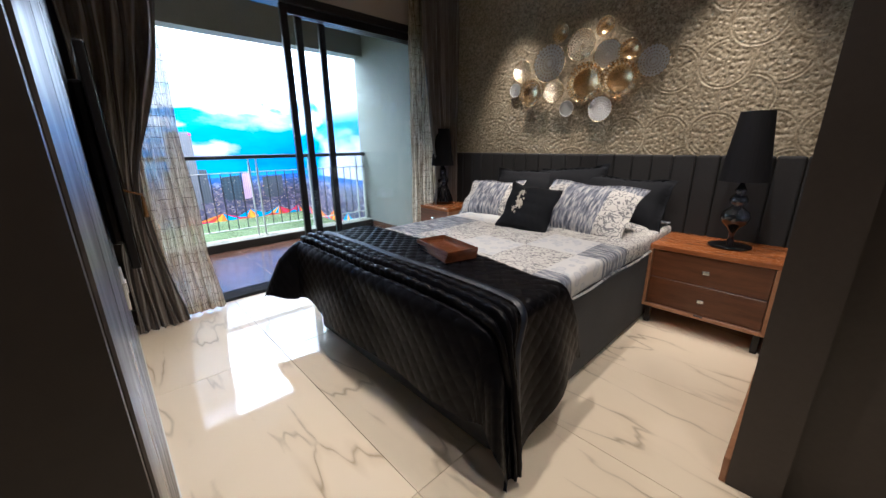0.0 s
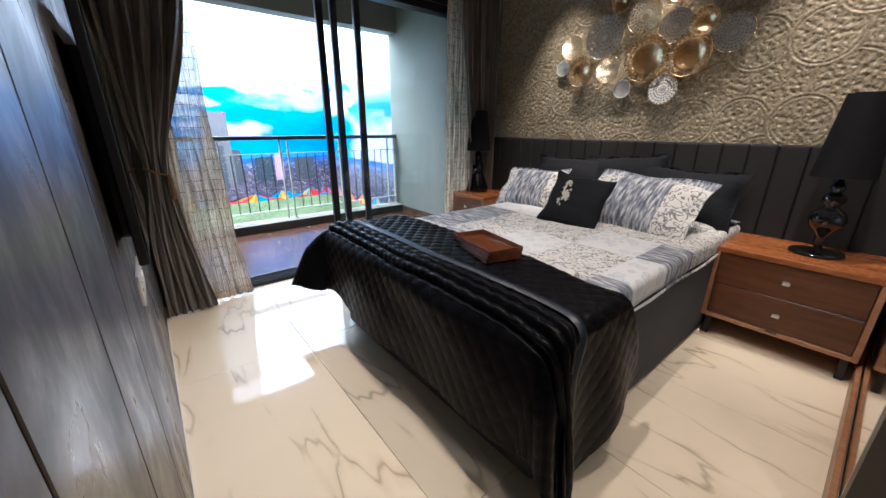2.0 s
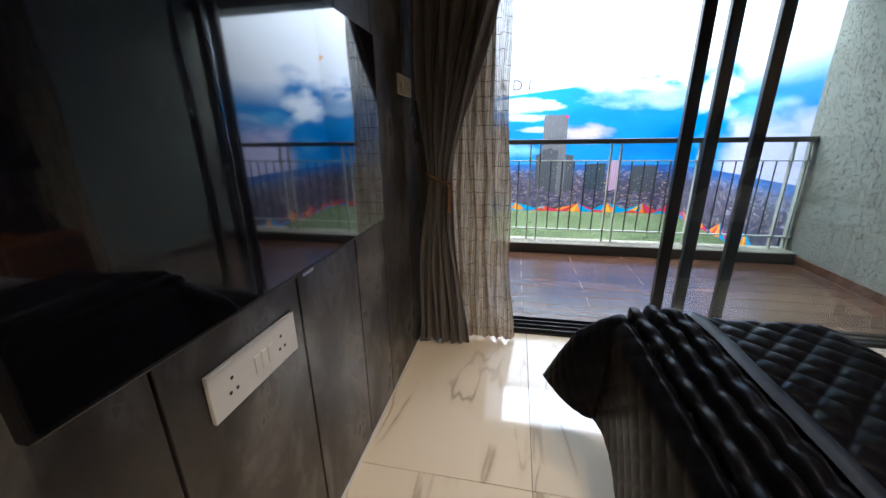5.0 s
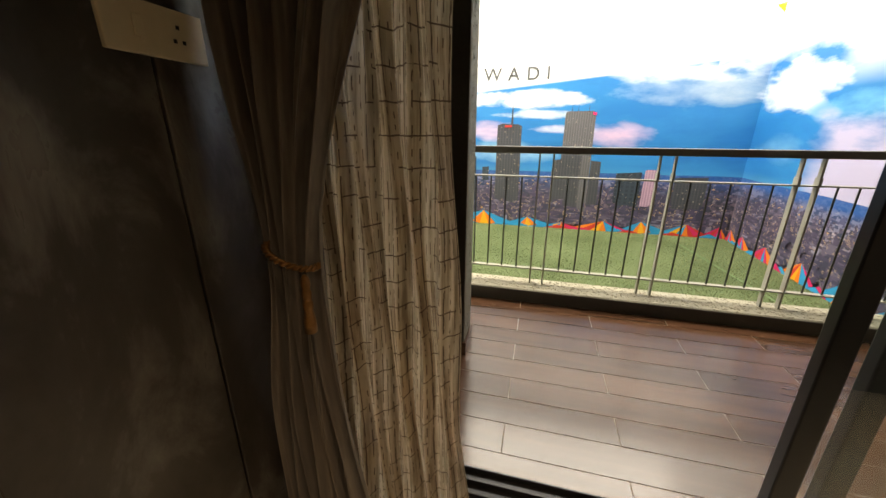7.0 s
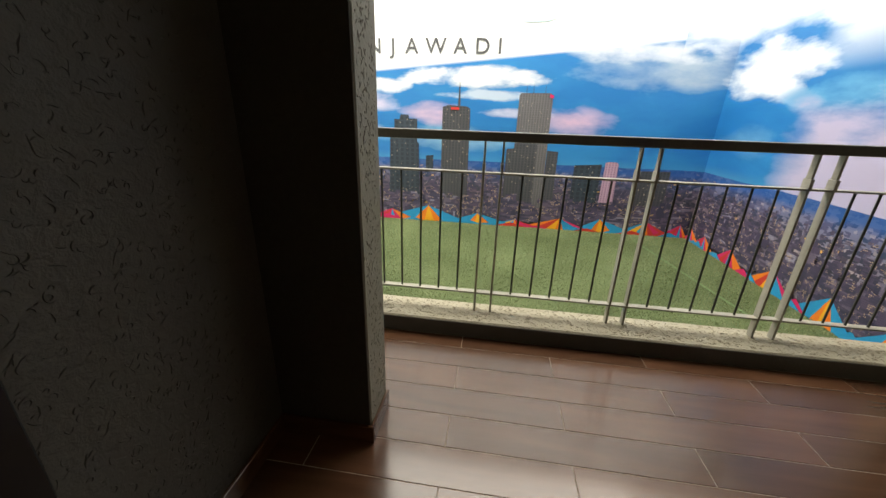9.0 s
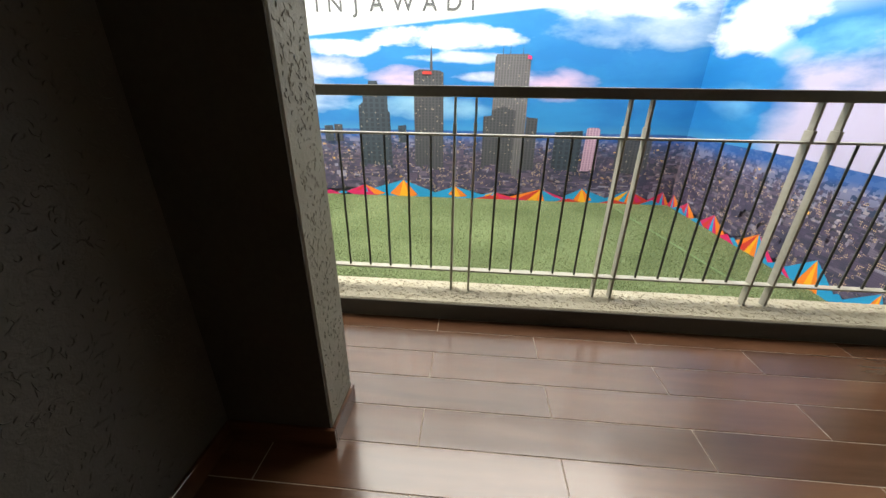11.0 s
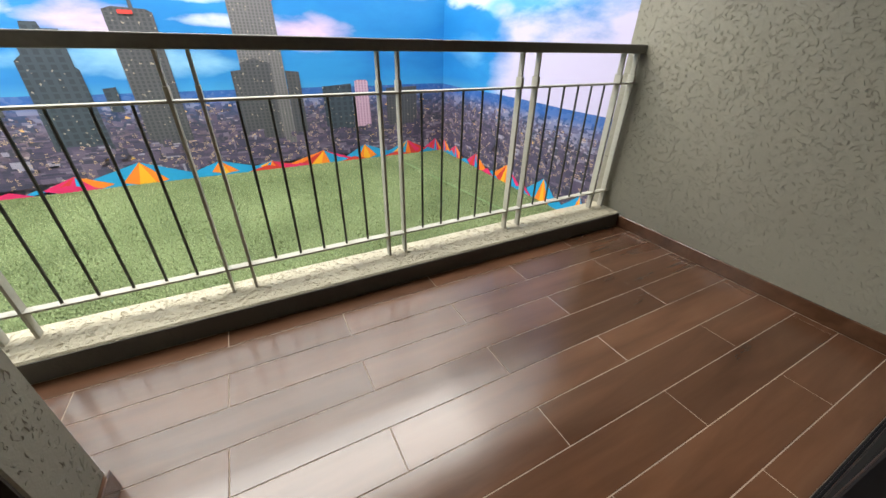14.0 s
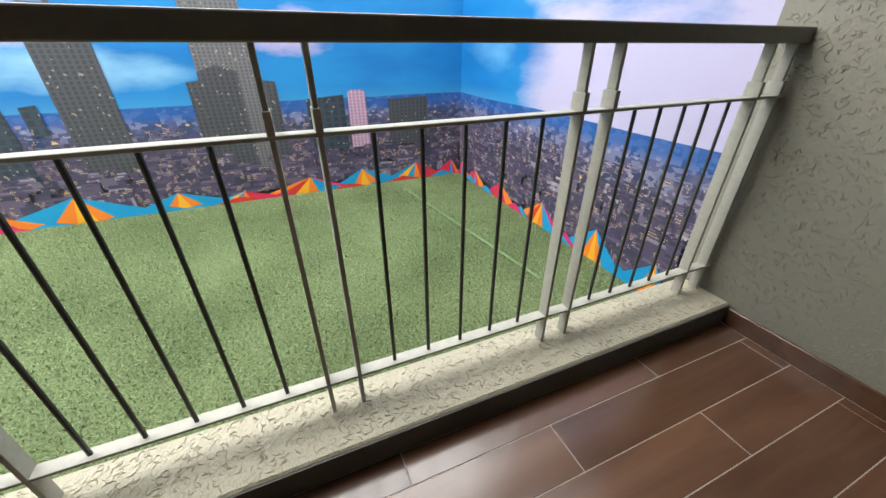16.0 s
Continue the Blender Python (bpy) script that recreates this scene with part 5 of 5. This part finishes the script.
TOWERS = [("tower_A", TOWER_A, [(-0.43, 0.20), (-0.41, 0.86), (-0.36, 0.90), (-0.36, 1.05), (-0.30, 1.05), (-0.29, 1.10), (-0.20, 1.10), (-0.19, 1.06), (-0.10, 1.06), (-0.10, 0.82), (-0.08, 0.80), (-0.07, 0.20)]),
          ("tower_B", TOWER_B, [(0.18, 0.20), (0.18, 1.19), (0.24, 1.21), (0.44, 1.20), (0.48, 1.18), (0.49, 0.20)]),
          ("tower_mast", TOWER_B, [(0.345, 1.20), (0.350, 1.34), (0.358, 1.45), (0.366, 1.34), (0.372, 1.20)]),
          ("tower_C", TOWER_C, [(0.98, 0.14), (0.985, 1.32), (1.00, 1.345), (1.30, 1.35), (1.325, 1.325), (1.335, 0.14)]),
          ("tower_C_low", TOWER_B, [(0.90, 0.18), (0.90, 0.78), (0.98, 0.79), (0.98, 0.84), (1.10, 0.88), (1.22, 0.84), (1.22, 0.18)]),
          ("tower_C_wing", TOWER_B, [(1.335, 0.20), (1.335, 0.78), (1.45, 0.77), (1.455, 0.20)]),
          ("tower_dark", TOWER_A, [(1.64, 0.24), (1.64, 0.64), (1.92, 0.66), (1.92, 0.24)]),
          ("tower_pink", TOWER_P, [(1.95, 0.25), (1.955, 0.68), (1.98, 0.69), (2.07, 0.69), (2.09, 0.67), (2.10, 0.25)]),
          ("tower_brown", TOWER_B, [(2.28, 0.24), (2.28, 0.61), (2.62, 0.62), (2.62, 0.24)]),
          ("tower_small", TOWER_A, [(0.005, 0.50), (0.005, 0.67), (0.09, 0.68), (0.09, 0.50)]),
          ("tower_west", TOWER_A, [(-0.80, 0.50), (-0.80, 0.66), (-0.705, 0.665), (-0.705, 0.50)]),
          ("tower_west", TOWER_B, [(-0.69, 0.50), (-0.69, 0.675), (-0.60, 0.675), (-0.60, 0.50)]),
          ("block_white", WHITE_DISC, [(1.19, 0.06), (1.19, 0.11), (1.32, 0.12), (1.44, 0.11), (1.44, 0.05)])]
for i, (nm, mt, pts) in enumerate(TOWERS):
    flat_shape("printed_tower", pts, 0.004 + 0.0006 * i, mt, mural)
for y in (1.05, 1.12, 1.24):
    flat_shape("printed_mast", [(y, 1.34), (y + 0.004, 1.43), (y + 0.008, 1.34)], 0.016, TOWER_B, mural)
flat_shape("printed_sign", [(0.27, 1.165), (0.27, 1.19), (0.36, 1.19), (0.36, 1.165)], 0.016, INK[4], mural)
flat_shape("printed_sign", [(1.29, 1.31), (1.29, 1.34), (1.33, 1.33), (1.33, 1.30)], 0.016, INK[2], mural)
flat_shape("printed_mark", [(2.86, 2.31), (3.0, 2.33), (3.0, 2.21), (2.95, 2.24)], 0.006, INK[3], mural)
flat_shape("printed_mark", [(0.90, 2.0), (0.98, 2.03), (1.15, 2.04), (1.31, 2.03), (1.20, 1.99), (1.02, 1.98)], 0.006, plain("print_pale_teal", (0.45, 0.70, 0.74), 0.55, relief=0), mural)

# printed houses of the town, smaller towards the horizon
TOWN = town_print()
rng = random.Random(23)


def houses(name, a0, a1, count, put):
    bm = bmesh.new()
    for i in range(count):
        far = i / count
        z0 = 0.50 * (1 - far) ** 1.15 - 0.10 + 0.06
        size = 0.016 + 0.050 * far
        a = rng.uniform(a0, a1)
        w, h = size * rng.uniform(0.7, 2.1), size * rng.uniform(0.45, 1.3)
        if rng.random() < 0.06:
            h *= 2.2
        elif rng.random() < 0.12:
            w, h = w * 2.6, h * 0.4
        d = 0.0006 + 0.0030 * far if z0 > 0.20 else 0.0135 + 0.007 * far
        lean = rng.uniform(-0.15, 0.3) * h
        b = min(a + w, a1)
        bm.faces.new([bm.verts.new(put(p, q, d)) for p, q in ((a, z0), (b, z0), (b, z0 + h), (a, z0 + h))])
        if rng.random() < 0.7:
            bm.faces.new([bm.verts.new(put(p, q, d + 0.0004)) for p, q in ((a, z0 + h), (b, z0 + h), (b - lean, z0 + h + size * 0.28), (a + abs(lean), z0 + h + size * 0.28))])
    tagged(finish(bm, name, TOWN, mural), kind="stuff")


houses("printed_houses", -2.6, SY - 0.03, 1500, lambda a, z, d: (MX + d, a, z))
houses("printed_houses", -6.12, -3.90, 900, lambda a, z, d: (a, SY - d, z))

# bunting of bright triangles along the foot of the mural
rng = random.Random(11)
faces = {k: [] for k in range(5)}


def canopy(peak, top, left, right, put):
    """A wide low tent of bright triangles that fan out from its peak."""
    feet = [peak - left, peak - left * 0.62, peak - left * 0.30, peak - left * 0.08, peak + right * 0.14, peak + right * 0.36, peak + right * 0.68, peak + right]
    tones = rng.choice(((0, 0, 1, 3, 1, 0, 0), (2, 4, 2, 0, 2, 1, 1), (1, 4, 3, 1, 0, 0, 2), (0, 3, 0, 1, 4, 2, 4)) if top < 0.08 else ((0, 0, 1, 3, 1, 0, 0),))
    for i, (p, q) in enumerate(zip(feet, feet[1:])):
        faces[tones[i]].append(put([(p, -0.1), (q, -0.1), (peak, top)], 0.022 + 0.0004 * i))
    for sign, far in ((-1, left), (1, right)):
        lift = -0.1 + (top + 0.1) * rng.uniform(0.28, 0.42)
        faces[rng.choice((0, 0, 2, 4))].append(put([(peak + sign * far * 0.45, -0.1), (peak + sign * far * 0.85, lift), (peak + sign * far * 1.25, -0.1)], 0.0252 + 0.0004 * sign))


tents = [(-3.9 + 0.55 * i + rng.uniform(-0.06, 0.06), rng.uniform(0.0, 0.09), 0.32, 0.34) for i in range(6)]
tents += [(-0.50, 0.02, 0.30, 0.30), (-0.06, 0.085, 0.60, 0.50), (0.52, 0.03, 0.38, 0.46), (0.95, -0.02, 0.36, 0.30), (1.45, 0.03, 0.46, 0.36), (1.88, 0.05, 0.30, 0.42), (2.37, 0.05, 0.36, 0.30), (2.72, 0.04, 0.22, 0.14)]
for tent in tents:
    canopy(*tent, lambda pts, d: [(MX + d, min(y, SY - 0.01), z) for y, z in pts])
for tent in ((-6.05, 0.04, 0.08, 0.22), (-5.78, 0.03, 0.20, 0.22), (-5.36, 0.045, 0.22, 0.26), (-4.84, 0.07, 0.26, 0.26), (-4.36, 0.09, 0.26, 0.24), (-3.98, 0.08, 0.22, 0.12)):
    canopy(*tent, lambda pts, d: [(min(max(x, -6.12), -3.87), SY - d, z) for x, z in pts])
for k, tris in faces.items():
    bm = bmesh.new()
    for tri in tris:
        bm.faces.new([bm.verts.new(p) for p in tri])
    ob = finish(bm, "printed_bunting", INK[k], mural)
    tagged(ob, kind="stuff")

# lettering printed on the white part of the sky
widths = [0.75, 0.26, 0.78, 0.50, 0.76, 1.05, 0.76, 0.76, 0.26]
gap = 0.40
step = (0.660 + 1.089) / (sum(widths) + gap * 8)
place = -1.089
for i, (ch, wide) in enumerate(zip("HINJAWADI", widths)):
    cu = bpy.data.curves.new("letter", "FONT")
    cu.body, cu.size, cu.align_x, cu.extrude = ch, 0.205, "CENTER", 0.0005
    cu.offset = 0.002
    ob = new("printed_letter", cu)
    ob.matrix_basis = Matrix.Translation((MX + 0.006, place + step * wide / 2, 1.665 + 0.0015 * i)) @ Matrix(((0, 0, 1, 0), (1, 0, 0, 0), (0, 1, 0, 0), (0, 0, 0, 1)))
    place += step * (wide + gap)
    cu.materials.append(GREY_INK)
    ob.parent = mural

# faint line across the turf
bm = bmesh.new()
vs = [bm.verts.new(p) for p in ((-5.9, 2.17, -0.093), (-5.9, 2.19, -0.093), (-4.3, 2.42, -0.093), (-4.3, 2.40, -0.093))]
bm.faces.new(vs)
tagged(finish(bm, "turf_line", LINE_WHITE, turf), kind="stuff")

# ---- turf blades ----
rng = np.random.default_rng(8)
n = 110000
x = -3.865 - 2.28 * rng.random(n) ** 1.25
y = rng.uniform(-2.6, SY - 0.012, n)
hgt = rng.uniform(0.006, 0.015, n)
ang = rng.uniform(0, 2 * np.pi, n)
lean = rng.uniform(0.002, 0.012, n)
w = 0.0024
base = np.stack((x, y, np.full(n, -0.101)), -1)
side = np.stack((np.cos(ang), np.sin(ang), np.zeros(n)), -1) * w
tip = base + np.stack((-np.sin(ang) * lean, np.cos(ang) * lean, hgt), -1)
V = np.stack((base - side, base + side, tip), 1).reshape(-1, 3)
me = bpy.data.meshes.new("grass")
me.from_pydata(V.tolist(), [], np.arange(3 * n).reshape(-1, 3).tolist())
me.materials.append(BLADE)
tagged(new("grass", me), "short green artificial turf blades", "grass", kind="stuff")

# ---- floor tiles and planks ----


def shared(name, mesh, parent, at):
    ob = new(name, mesh)
    ob.parent, ob.location = parent, at
    return ob


cache = {}


def slab(name, lo, hi, top, thick, gap, bevel, material, parent):
    """One tile; tiles of one size share their mesh."""
    size = (round(hi[0] - lo[0], 4), round(hi[1] - lo[1], 4))
    if (name, size) not in cache:
        bm = cuboid((gap / 2, gap / 2, -thick), (size[0] - gap / 2, size[1] - gap / 2, 0), bevel)
        ob = finish(bm, name, material, parent)
        cache[(name, size)] = ob.data
        ob.location = (lo[0], lo[1], top)
        return
    shared(name, cache[(name, size)], parent, (lo[0], lo[1], top))


for i in range(-3, 3):
    for j in range(-3, 5):
        x0, x1 = max(1.2 * i, WX - 0.002), min(1.2 * i + 1.2, 2.6)
        y0, y1 = 0.6 * j, min(0.6 * j + 0.6, HY)
        if x1 - x0 > 0.02 and y1 - y0 > 0.02:
            slab("tile", (x0, y0), (x1, y1), 0.0, 0.008, 0.0022, 0.0006, MARBLE, floor)
planks = bpy.data.objects["balcony_floor"]
for k in range(-4, 6):
    x1 = -2.832 - 0.1445 * k
    x0, x1 = max(x1 - 0.1445, -3.650), min(x1, BX - 0.004)
    if x1 - x0 < 0.02:
        continue
    y = 0.136 - 0.87 if k % 2 == 0 else 0.58 - 0.87
    while y < NY - 0.03:
        a, b = max(y, 0.0), min(y + 0.87, NY - 0.012)
        if b - a > 0.02:
            slab("plank", (x0, a), (x1, b), 0.0, 0.006, 0.0032, 0.0007, PLANK, planks)
        y += 0.87
